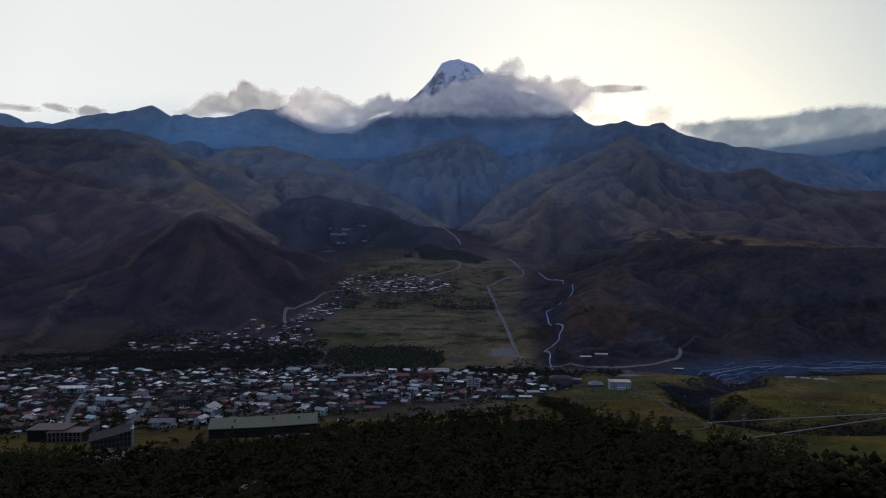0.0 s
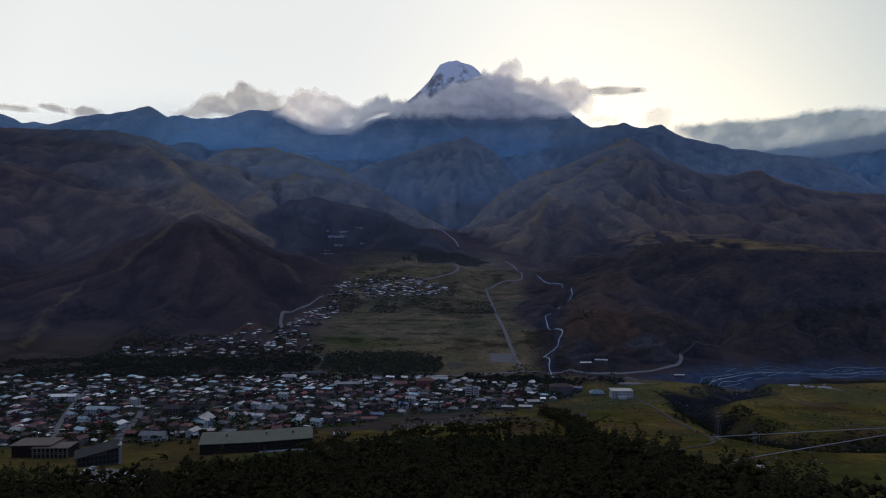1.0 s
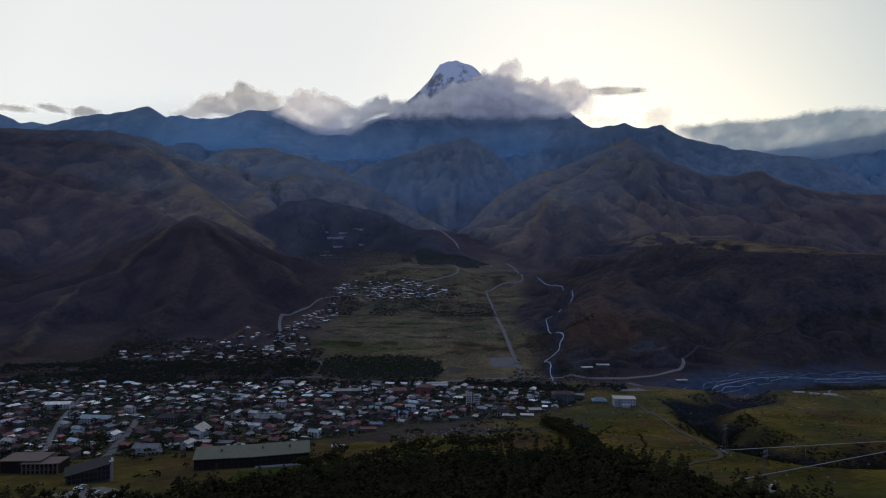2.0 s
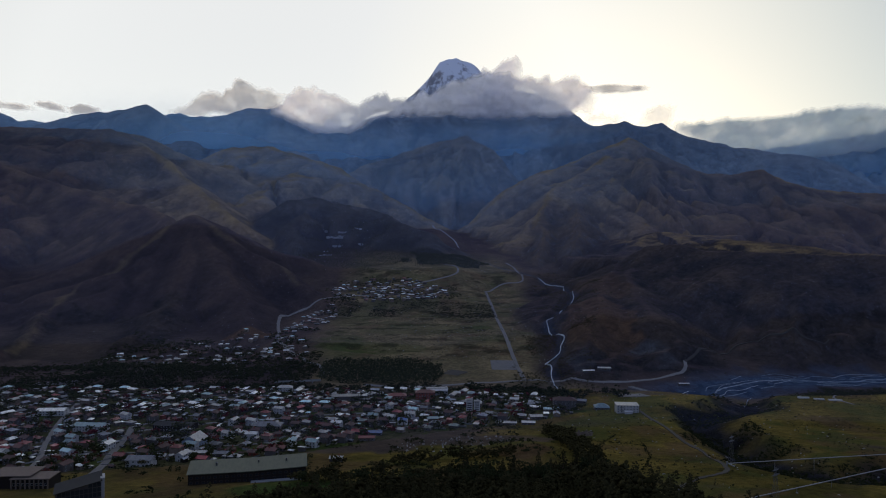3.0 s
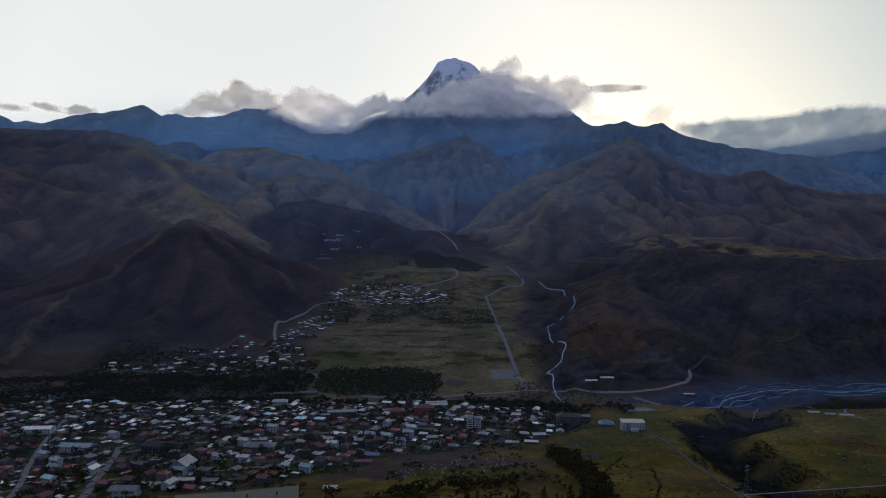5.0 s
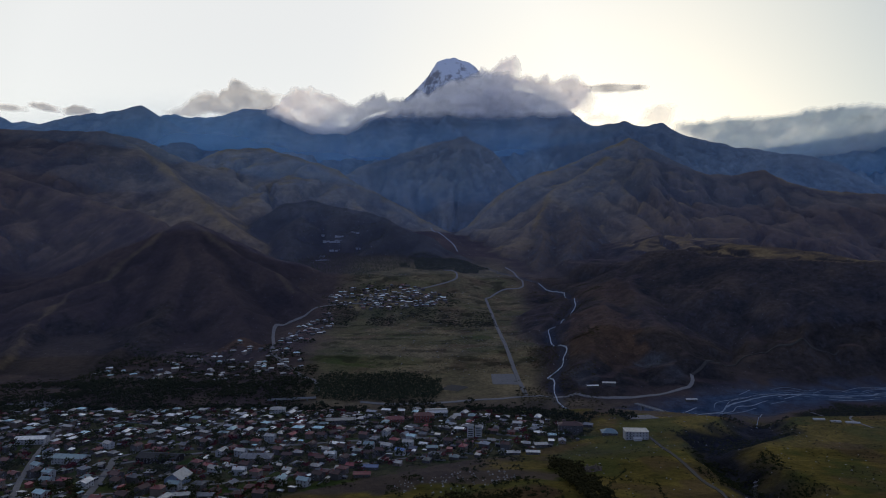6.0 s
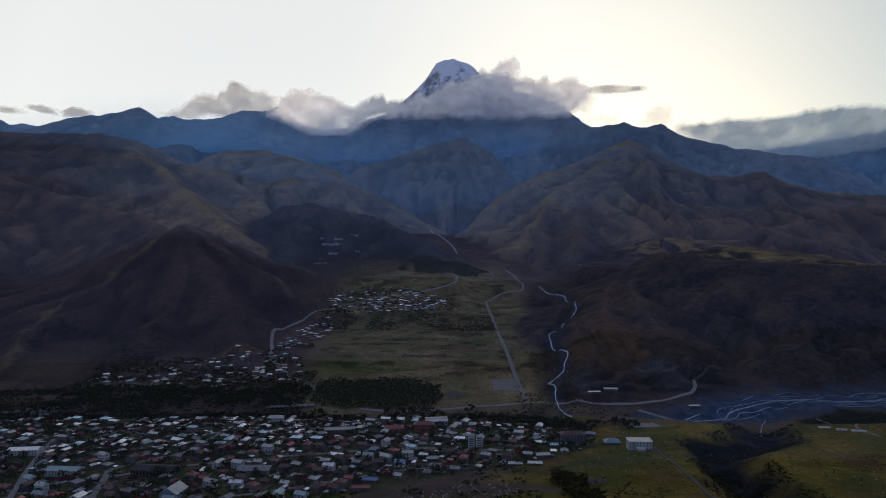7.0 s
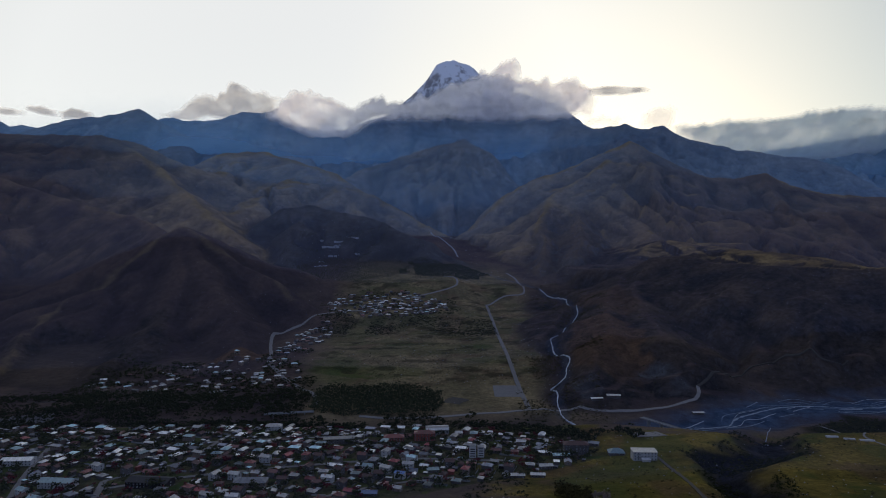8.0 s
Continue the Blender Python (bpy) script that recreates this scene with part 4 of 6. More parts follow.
# ---- roads, river, stream ----
def smooth_line_xy(points, step):
    return [(p.x, p.y) for p in smooth_line(points, step)]


ribbon("road_valley", [(-60, 1112), (-4, 1103), (88, 1103), (153, 1106), (213, 1123), (282, 1128), (326, 1114), (374, 1113), (438, 1127), (485, 1145), (509, 1158), (526, 1194)], 6, DUST, "pale dusty road along the far river bank", lift=0.7)
ribbon("track_gorge", [(526, 1194), (561, 1219), (610, 1262), (665, 1283), (730, 1282), (800, 1268), (850, 1262)], 3.0, DIRT, "faint gravel track climbing across the bluff", "track", lift=2.0)
ribbon("road_straight", [(213, 1126), (217, 1220), (221, 1309), (236, 1605), (249, 1893), (249, 1925)], 7.5, DUST, "long straight gravel road across the meadow", lift=1.3)
ribbon("road_upper", [(246, 1929), (311, 1998), (366, 2011), (382, 2050), (379, 2163), (363, 2268)], 5.5, DUST, "gravel track bending up into the gorge", lift=1.0)
ribbon("road_village", [(-133, 1159), (-145, 1220), (-171, 1248), (-212, 1305), (-245, 1376), (-266, 1432), (-274, 1495), (-300, 1620), (-305, 1700), (-267, 1744), (-228, 1782), (-172, 1819), (-60, 1850), (40, 1860)], 7, DUST, "pale winding road up to the hill village", lift=1.0)
ribbon("road_bend", [(-18, 1946), (101, 1995), (156, 2024), (176, 2055), (174, 2127), (140, 2150)], 6, DUST, "pale hairpin bend above the village", lift=1.0)
ribbon("street_main", [(-205, 470), (-229, 556), (-254, 635), (-279, 724), (-293, 773)], 6.5, ASPHALT, "worn asphalt street through the town", "street")
ribbon("street_west", [(-270, 530), (-283, 556), (-317, 639), (-354, 716), (-385, 800), (-410, 890)], 5, ASPHALT, "narrow grey street between garden plots", "street")
ribbon("street_square", [(-293, 773), (-262, 800), (-232, 820), (-222, 860), (-210, 930)], 4.5, ASPHALT, "narrow asphalt lane in the town", "street")
ribbon("street_cross", [(-285, 748), (-210, 770), (-96, 791), (-40, 802), (12, 806), (64, 800), (130, 790)], 6, ASPHALT, "grey lane running across the town", "street")
ribbon("street_low", [(-254, 635), (-180, 645), (-120, 668), (-60, 690), (0, 720), (60, 740)], 5, ASPHALT, "narrow lane along the lower houses", "street")
ribbon("street_far", [(-460, 890), (-330, 880), (-200, 900), (-80, 905), (0, 850), (50, 860)], 6, ASPHALT, "asphalt lane by the far houses", "street")
ribbon("track_meadow", [(282, 794), (281, 743), (274, 684), (261, 613), (256, 560), (238, 493), (205, 468), (169, 431)], 3.4, DIRT, "bent dirt track across the dry meadow", "track", uneven=0.3)
ribbon("track_east", [(621, 1020), (640, 960), (610, 900), (570, 850), (560, 800)], 2.4, DUST, "pale dirt track by the river", "track", uneven=0.25)
ribbon("track_hill", [(-620, 1215), (-500, 1205), (-380, 1215), (-280, 1210), (-200, 1180)], 5, DIRT, "faint dirt track below the pointed hill", "track", uneven=0.3)
ribbon("track_wood", [(-92, 283), (-76, 297), (-64, 318), (-55, 330)], 7, DUST, "pale dirt path in a forest clearing", "track", uneven=0.3)
ribbon("car_park", [(-185, 425), (-165, 410), (-140, 392), (-120, 372)], 30, ASPHALT, "grey asphalt car park beside the glass building", "car park", uneven=0.1, lift=0.3)
ribbon("pad", [(190, 1195), (195, 1255)], 46, ASPHALT, "square gravel yard beside the straight road", "yard", uneven=0.03, lift=0.5)
ribbon("gravel_yard", [(289, 875), (330, 882)], 24, DUST, "pale gravel yard by the bridge", "yard", uneven=0.05, lift=0.5)
ribbon("gravel_flat", [(-660, 1108), (-600, 1116), (-565, 1124), (-528, 1128)], 26, DUST, "pale gravel flat on the far river bank", "gravel", uneven=0.2, lift=0.8)
ribbon("sand_pit", [(88, 1165), (108, 1195)], 34, DIRT, "pale bare pit in the meadow", "pit", uneven=0.3, lift=0.4)

for k in range(70):
    rnd = random.Random(60 + k)
    off = 0 if k == 0 else rnd.uniform(-1, 1)
    line = [(x + rnd.uniform(-9, 9), y + off * np.interp(x, [380, 480, 560, 680, 800], [8, 26, 44, 34, 30]) + rnd.uniform(-9, 9)) for x, y in smooth_line_xy([q[:2] for q in RIVER], 30.0)]
    if k:  # short braids that part and join again
        start = rnd.randrange(6, 37)
        line = line[start:start + rnd.randrange(2, 6)]
    ribbon("river" if k == 0 else "river_channel", line, 3.0 if k == 0 else rnd.uniform(0.35, 1.0), FOAM if k % 4 == 1 else WATER, "shallow braided grey-blue river on gravel", "river", lift=0.35, uneven=0.7, seed=k)
ribbon("stream", [(x + 2.2 * math.sin(y / 23.0) + 1.4 * math.sin(y / 11.0), y) for x, y in smooth_line_xy([(432, 2055), (470, 1940), (462, 1800), (455, 1700), (427, 1645), (381, 1550), (334, 1495), (330, 1430), (336, 1365), (329, 1325), (304, 1252), (273, 1225), (271, 1183), (263, 1096), (285, 1040)], 10.0)], 1.4, FOAM, "narrow white mountain stream in a stony bed", "stream", lift=1.9, uneven=0.95, seed=4)
ribbon("stream_upper", [(143, 3120), (170, 3000), (194, 2885), (206, 2780), (218, 2705), (221, 2555)], 4.5, PALE_ROCK, "thin stony stream at the mouth of the gorge", "stream", lift=1.2, uneven=0.8, seed=5)
ribbon("stream_ravine", [(575, 1055), (530, 990), (490, 930), (460, 870)], 1.0, WATER, "thin stream in the dark ravine", "stream", lift=0.4, uneven=0.6, seed=6)

BENCHES = ((-292, 2540, 36, 274), (-234, 2512, 30, 275), (-264, 2487, 54, 241), (-246, 2474, 40, 223), (-276, 2315, 38, 188), (-168, 2488, 28, 230), (-233, 2497, 26, 257), (-178, 2524, 36, 286), (-283, 2403, 18, 200))
for k, (x, y, run, z) in enumerate(BENCHES):
    ob = Shape()
    pieces = random.Random(k)
    at_x = -run / 2
    while at_x < run / 2:  # walls of uneven height, end to end
        step = pieces.uniform(5, 11)
        ob.box(at_x, -2, -7, at_x + step, 2.5, pieces.uniform(-0.4, 2.0))
        at_x += step + pieces.choice((0.0, 0.0, 3.0))
    ob = tagged(new("retaining_wall", ob.mesh("retaining_wall", PALE_ROCK)), "pale level retaining wall on the wooded hill", "wall", "retaining walls on the hill")
    ob.matrix_basis = pose(x, y, max(z, ground_at(x, y) + 1.0), 0, 0, pieces.uniform(-5, 5))

# ---- landmark buildings ----
KEEP_OUT = []


def stand(ob, x, y, turn=0.0, clear=14, sink=0.0):
    ob.matrix_basis = pose(x, y, ground_at(x, y) - sink, 0, 0, turn)
    KEEP_OUT.append((x, y, clear))
    return ob


def long_hotel():
    """Long dark hotel, slightly bent in plan, with a single-pitch green roof rising to the back."""
    root = empty("hotel", "long dark timber hotel with sage-green sheet roof", "hotel")
    half, d, h, back = 39.0, 17.0, 7.6, 10.6
    bend = 2.2
    s, r = Shape(), Shape()
    for sgn in (-1, 1):
        x0, x1, y0, y1 = 0.0, sgn * half, -bend, 0.0
        order = 1 if sgn > 0 else -1
        s.add([(x0, y0, -6), (x1, y1, -6), (x1, y1 + d, -6), (x0, y0 + d, -6), (x0, y0, h), (x1, y1, h), (x1, y1 + d, back), (x0, y0 + d, back)],
              [f[::order] for f in ((0, 1, 5, 4), (1, 2, 6, 5), (2, 3, 7, 6), (4, 5, 6, 7))])
        r.prism([(x0, y0 - 0.9, h + 0.05), (x1 + sgn * 0.9, y1 - 0.9, h + 0.05), (x1 + sgn * 0.9, y1 + d + 0.6, back + 0.3), (x0, y0 + d + 0.6, back + 0.3)][::order], (0, 0, 0.5))
    part("wall", s, WALLS["brown timber"], root, "dark brown timber wall")
    part("roof", r, ROOFS["sage-green metal"], root, "sage-green sheet roof")
    for floor in range(2):
        for i in range(20):
            x = -half + (i + 0.5) * 2 * half / 20
            w = part("window", DARK_WINDOW, None, root)
            w.matrix_basis = pose(x, -bend * (1 - abs(x) / half), 1.0 + floor * 3.3, 0, 0, math.degrees(math.atan2(bend, half)) * (1 if x > 0 else -1))
    for x in (-22, 6, 25):
        part("chimney", Shape().box(x, 8, back - 3, x + 1.0, 9.2, back + 1.2).box(x - 0.15, 7.85, back + 1.2, x + 1.15, 9.35, back + 1.4), STEEL, root)
    part("terrace", Shape().box(2, -9, -4, half - 3, -bend - 0.2, 1.4).box(2, -9.2, 1.4, half - 3, -8.9, 2.4), CONCRETE, root, "pale stone terrace in front")
    return root


stand(long_hotel(), -100, 497, 9.7, 46)


def fin_hall():
    root = empty("hall", "flat-roofed dark hall with tall beige fins", "hall")
    part("wall", Shape().box(-15, 2, -5, 0, 18, 8.0).box(0, 0, -5, 24, 15, 6.6), WALLS["brown timber"], root)
    part("roof", Shape().box(-16, 1, 8.0, 12, 19, 8.5).box(-0.5, -1.2, 6.6, 25, 13, 7.2), WALLS["beige plaster"], root, "flat pale beige roof")
    for i in range(9):
        part("fin", Shape().box(0.3 + i * 2.9, -1.1, -3, 0.9 + i * 2.9, 0, 6.6), WALLS["beige plaster"], root, "tall beige fin")
    for i in range(8):
        ob = part("window", WIDE_WINDOW, None, root)
        ob.matrix_basis = pose(2.1 + i * 2.9, -0.05, 2.2)
    return root


stand(fin_hall(), -252, 488, 0, 34)


def glass_office():
    root = empty("office", "angular grey office building with glazed front", "office")
    part("wall", Shape().add([(-12, 0, -5), (12, 0, -5), (12, 14, -5), (-12, 14, -5), (-12, 0, 6), (12, 0, 10), (12, 14, 11), (-12, 14, 7)], [(0, 1, 5, 4), (1, 2, 6, 5), (2, 3, 7, 6), (3, 0, 4, 7), (4, 5, 6, 7)]), WALLS["grey stone"], root)
    part("roof", Shape().prism([(-13, -1.5, 6.0), (13, -1.5, 10.4), (13, 15, 11.4), (-13, 15, 7.0)], (0, 0, 0.4)), ROOFS["dark bitumen"], root)
    for row in range(3):
        for i in range(10):
            x = -11 + i * 2.35
            if 0.6 + row * 3.1 + 2.5 < 6.5 + (x + 12) / 24 * 4:
                part("pane", Shape().box(x, -0.2, 0.6 + row * 3.1, x + 2.1, -0.05, 3.2 + row * 3.1), GLASS, root)
    for i in range(11):
        part("mullion", Shape().box(-11.2 + i * 2.35, -0.5, -2, -11.0 + i * 2.35, -0.02, 6.2 + i * 0.4), STEEL, root)
    part("stair_tower", Shape().box(12.2, 2, -4, 14.2, 10, 10.8).box(12.0, 1.8, 10.8, 14.4, 10.2, 11.1), WALLS["white plaster"], root, "white stair tower")
    return root


stand(glass_office(), -191, 452, 25, 24)
stand(house(42, 17, 2, "gable", "dark bitumen", "brown timber", "black_hall", base=2, pitch=0.25, label="long black hall with dark roof and windows", category="hall"), -238, 750, -10, 34)
stand(house(31, 14, 2, "hip", "grey slate-cement", "beige plaster", "school", base=2, label="beige two-storey school with grey hipped roof", category="school"), -138, 735, -2, 20)
stand(house(34, 13, 2, "gable", "light blue metal", "white plaster", "blue_hall", base=2, pitch=0.35, label="white hall with light blue metal roof", category="hall"), -332, 763, -8, 22)
stand(house(32, 13, 2, "gable", "pale zinc sheet", "white plaster", "white_hall", base=2, pitch=0.3, label="long white hall with pale roof", category="hall"), -412, 836, 2, 20)
stand(house(20, 11, 2, "gable", "grey slate-cement", "white plaster", "inn", base=2, pitch=0.35, label="white two-storey inn with grey roof", category="inn"), -202, 572, -3, 16)
stand(house(11, 9, 2, "gable", "pale zinc sheet", "white plaster", "white_house", label="small white two-storey house under pale roof"), -271, 666, 80, 9)
stand(house(18, 16, 2, "gable", "pale zinc sheet", "pale blue plaster", "blue_house", pitch=0.6, label="blue-walled house with steep pale gable"), -190, 664, 78, 13)
stand(house(25, 13, 3, "hip", "rust-red metal", "red brick", "brick_hall", base=2, label="tall red brick hall with red roof", category="hall"), 35, 886, -2, 18)
stand(house(27, 13, 4, "hip", "brown tile", "grey stone", "apartment_block", base=2, label="dark four-storey block with brown roof", category="apartments"), 202, 812, -4, 18)
stand(house(17, 12, 1, "hip", "light blue metal", "grey stone", "grey_house", pitch=0.6, label="grey house with light hipped roof"), 244, 800, -8, 12)
stand(house(36, 11, 2, "gable", "pale zinc sheet", "grey stone", "workshop", base=2, pitch=0.3, label="long workshop with bright zinc roof", category="workshop"), -68, 880, 4, 20)
stand(house(20, 12, 2, "hip", "pale zinc sheet", "white plaster", "white_office", base=2, label="white two-storey office with pale roof", category="office"), -160, 955, 0, 14)
stand(house(24, 12, 2, "hip", "rust-red metal", "red brick", "red_house", base=2, label="red brick house with rust-red roof"), -2, 885, 0, 14)


def white_block():
    root = house(25, 12, 3, "lean", "pale zinc sheet", "white plaster", "white_block", base=2, pitch=0.12, label="white three-storey block with pale roof and annex", category="apartments")
    part("annex", Shape().box(-4, -11, -2, 4, -6, 2.8).box(-4.5, -11.5, 2.8, 4.5, -6.05, 3.1), WALLS["white plaster"], root, "low white annex")
    part("balcony", Shape().box(-9, -7.2, 3.2, -5, -6.05, 3.4).box(-9, -7.2, 3.4, -5, -7.1, 4.3).box(-9, -7.2, 6.1, -5, -6.05, 6.3).box(-9, -7.2, 6.3, -5, -7.1, 7.2), CONCRETE, root)
    return root


stand(white_block(), 266, 776, -6, 20)


def twin_towers():
    root = empty("silo_pair", "pair of pale square concrete silos", "silo")
    for x, y, h in ((-4.5, 0, 13), (4.5, 2, 11)):
        tower = part("tower", Shape().box(x - 3.6, y - 3.6, -4, x + 3.6, y + 3.6, h), WALLS["white plaster"], root)
        part("cap", Shape().box(x - 3.9, y - 3.9, h, x + 3.9, y + 3.9, h + 0.5), CONCRETE, tower)
        for k in range(4):
            part("band", Shape().box(x - 2.6, y - 3.75, 1.5 + k * 2.5, x + 2.6, y - 3.6, 2.6 + k * 2.5), GLASS, tower)
    return root


stand(twin_towers(), 90, 808, -6, 13)


def arched_hall():
    """Sports hall with a barrel roof."""
    root = empty("sports_hall", "long hall with pale barrel-vaulted roof", "hall")
    part("wall", Shape().box(-14, -8, -3, 14, 8, 6), CONCRETE, root)
    s = Shape()
    n = 10
    arc = [(-8.4 + 16.8 * k / n, 6 + 3.2 * math.sin(math.pi * k / n)) for k in range(n + 1)]
    for (y0, z0), (y1, z1) in zip(arc, arc[1:]):
        s.prism([(-14.5, y0, z0), (14.5, y0, z0), (14.5, y1, z1), (-14.5, y1, z1)], (0, 0, 0.25))
    part("roof", s, ROOFS["pale zinc sheet"], root)
    for i in range(7):
        put_on_wall("window", WIDE_WINDOW, root, 0, 28, 16, -12 + 4 * i, 2.5)
    return root


stand(arched_hall(), 52, 918, 3, 16)
for x, y, w, d, roof in ((166, 812, 14, 8, "pale zinc sheet"), (157, 765, 14, 8, "pale zinc sheet"), (119, 739, 21, 7, "pale zinc sheet"), (143, 738, 14, 7, "pale zinc sheet"),
                         (182, 800, 18, 8, "light blue metal"), (-24, 684, 19, 8, "deep blue metal"), (39, 760, 12, 8, "light blue metal"), (18, 757, 11, 9, "deep blue metal"),
                         (-47, 566, 10, 6, "pale zinc sheet"), (-28, 660, 15, 7, "rust-red metal"), (-170, 612, 16, 7, "pale zinc sheet"), (-150, 610, 13, 7, "grey slate-cement"),
                         (358, 1146, 22, 9, "pale zinc sheet"), (328, 1140, 20, 6, "pale zinc sheet"), (481, 1100, 18, 6, "pale zinc sheet")):
    stand(house(w, d, 1, "gable", roof, "grey stone", "shed", "farm sheds", True, 1.5, 0.3, f"low stone shed with {roof} roof", "shed"), x, y, random.uniform(-14, 8), 9)


def ruin():
    root = empty("ruin", "roofless ruined stone walls on a mound", "ruin")
    rnd = random.Random(9)
    for a, b in (((-7, -4), (7, -4)), ((7, -4), (7, 5)), ((7, 5), (-7, 5)), ((-7, 5), (-7, -4))):
        for k in range(7):
            s = Shape()
            x0, y0 = a[0] + (b[0] - a[0]) * k / 7, a[1] + (b[1] - a[1]) * k / 7
            x1, y1 = a[0] + (b[0] - a[0]) * (k + 1) / 7, a[1] + (b[1] - a[1]) * (k + 1) / 7
            n = Vector((b[1] - a[1], a[0] - b[0], 0)).normalized() * 0.35
            h0 = rnd.uniform(1.0, 5.0)
            s.prism([(x0 - n.x, y0 - n.y, -1), (x1 - n.x, y1 - n.y, -1), (x1 - n.x, y1 - n.y, h0), (x0 - n.x, y0 - n.y, h0 + rnd.uniform(-0.6, 0.6))], (2 * n.x, 2 * n.y, 0))
            part("wall", s, WALLS["beige plaster"], root)
    return root


stand(ruin(), 179, 650, 20, 10)

# ---- the town's houses ----
LOW_X = [-700, -420, -300, -230, -180, -130, -60, 0, 60, 120, 200, 240]
LOW_Y = [600, 560, 560, 545, 575, 590, 640, 690, 715, 728, 780, 815]
HIGH_X = [-700, -350, -150, -60, 40, 100, 180, 232]
HIGH_Y = [985, 985, 972, 945, 935, 925, 885, 850]
STREETS = [[(-205, 470), (-229, 556), (-254, 635), (-279, 724), (-293, 773)], [(-283, 556), (-317, 639), (-354, 716), (-385, 800), (-410, 890)],
           [(-293, 773), (-232, 820), (-210, 930)], [(-285, 748), (-96, 791), (12, 806), (130, 790)], [(-254, 635), (-120, 668), (0, 720), (60, 740)], [(-460, 890), (-200, 900), (-80, 905), (50, 860)]]


def in_town(x, y):
    return -640 < x < 235 and np.interp(x, LOW_X, LOW_Y) < y < np.interp(x, HIGH_X, HIGH_Y)


def free_spot(x, y, room):
    if any(math.hypot(x - a, y - b) < c + room for a, b, c in KEEP_OUT):
        return False
    px, py = np.array([x]), np.array([y])
    return all(near_line(px, py, [(a, b, 0) for a, b in s])[0][0] > room + 2.5 for s in STREETS)


KINDS = [  # width, depth, storeys, roof shape, roof, walls, share
    (12, 9, 1, "hip", "pale zinc sheet", "grey stone", 9), (14, 9, 2, "gable", "pale zinc sheet", "white plaster", 6), (11, 8, 1, "gable", "pale zinc sheet", "beige plaster", 7),
    (13, 10, 2, "hip", "grey slate-cement", "grey stone", 10), (11, 9, 1, "gable", "grey slate-cement", "beige plaster", 11), (12, 9, 2, "hip", "rust-red metal", "beige plaster", 12),
    (13, 9, 1, "gable", "rust-red metal", "grey stone", 7), (12, 10, 2, "gable", "brown tile", "grey stone", 20), (10, 8, 1, "hip", "brown tile", "red brick", 14),
    (13, 9, 2, "gable", "light blue metal", "white plaster", 7), (11, 9, 1, "hip", "dull green metal", "grey stone", 5), (12, 8, 2, "gable", "deep blue metal", "white plaster", 2),
]
rnd = random.Random(21)
first = {}


def one_of(kinds, key, x, y, turn, group, windows=True, names="house"):
    """Places a house of one of the kinds; the first of each kind is built, the rest are copies."""
    pick = rnd.choices(range(len(kinds)), [k[6] for k in kinds])[0]
    w, d, n, shape, roof, wall, _ = kinds[pick]
    w, d = w * 0.8, d * 0.8
    m = pose(x, y, ground_at(x, y) + 0.2, 0, 0, turn)
    if (key, pick) in first:
        return copy_thing(first[key, pick], m)
    ob = first[key, pick] = house(w, d, n, shape, roof, wall, names, group, windows)
    ob.matrix_basis = m
    return ob


spots = []
for i in range(-34, 34):
    for j in range(-24, 24):
        u, v = i * 20 + rnd.uniform(-4, 4), j * 19.5 + rnd.uniform(-3.5, 3.5)
        x, y = -200 + u * 0.94 + v * 0.34, 770 - u * 0.34 + v * 0.94
        if in_town(x, y) and free_spot(x, y, 5.5) and rnd.random() < 0.88:
            spots.append((x, y))
spots.sort(key=lambda s: s[1])
for x, y in spots[:300]:
    one_of(KINDS, "town", x, y, -20 + rnd.choice((0, 0, 90, 180)) + rnd.gauss(0, 6), "town houses")
    KEEP_OUT.append((x, y, 6.5))
rest = spots[300:]

SHED_KINDS = [(7, 5, 1, "lean", "pale zinc sheet", "grey stone", 5), (6, 4.5, 1, "gable", "grey slate-cement", "brown timber", 4), (8, 5, 1, "gable", "brown tile", "grey stone", 3), (7, 4.5, 1, "lean", "rust-red metal", "red brick", 2)]
sheds = 0
while sheds < 260:
    x, y = rnd.uniform(-620, 225), rnd.uniform(560, 980)
    if in_town(x, y) and free_spot(x, y, 3.0):
        ob = one_of(SHED_KINDS, "shed", x, y, -20 + rnd.choice((0, 90, 180, 270)) + rnd.gauss(0, 6), "garden sheds", False, "shed")
        ob["category"] = "shed"
        ob["label"] = ob["label"].replace("house", "garden shed").replace("low ", "small ")
        KEEP_OUT.append((x, y, 4.0))
        sheds += 1

FAR_KINDS = [(10, 8, 1, "hip", "pale zinc sheet", "grey stone", 8), (11, 8, 2, "gable", "pale zinc sheet", "beige plaster", 5), (10, 8, 1, "gable", "grey slate-cement", "grey stone", 6), (10, 8, 2, "hip", "light blue metal", "beige plaster", 3), (10, 8, 1, "gable", "brown tile", "grey stone", 7), (9, 8, 1, "hip", "rust-red metal", "beige plaster", 1)]
ROOF_NAMES, WALL_NAMES = list(ROOFS), list(WALLS)


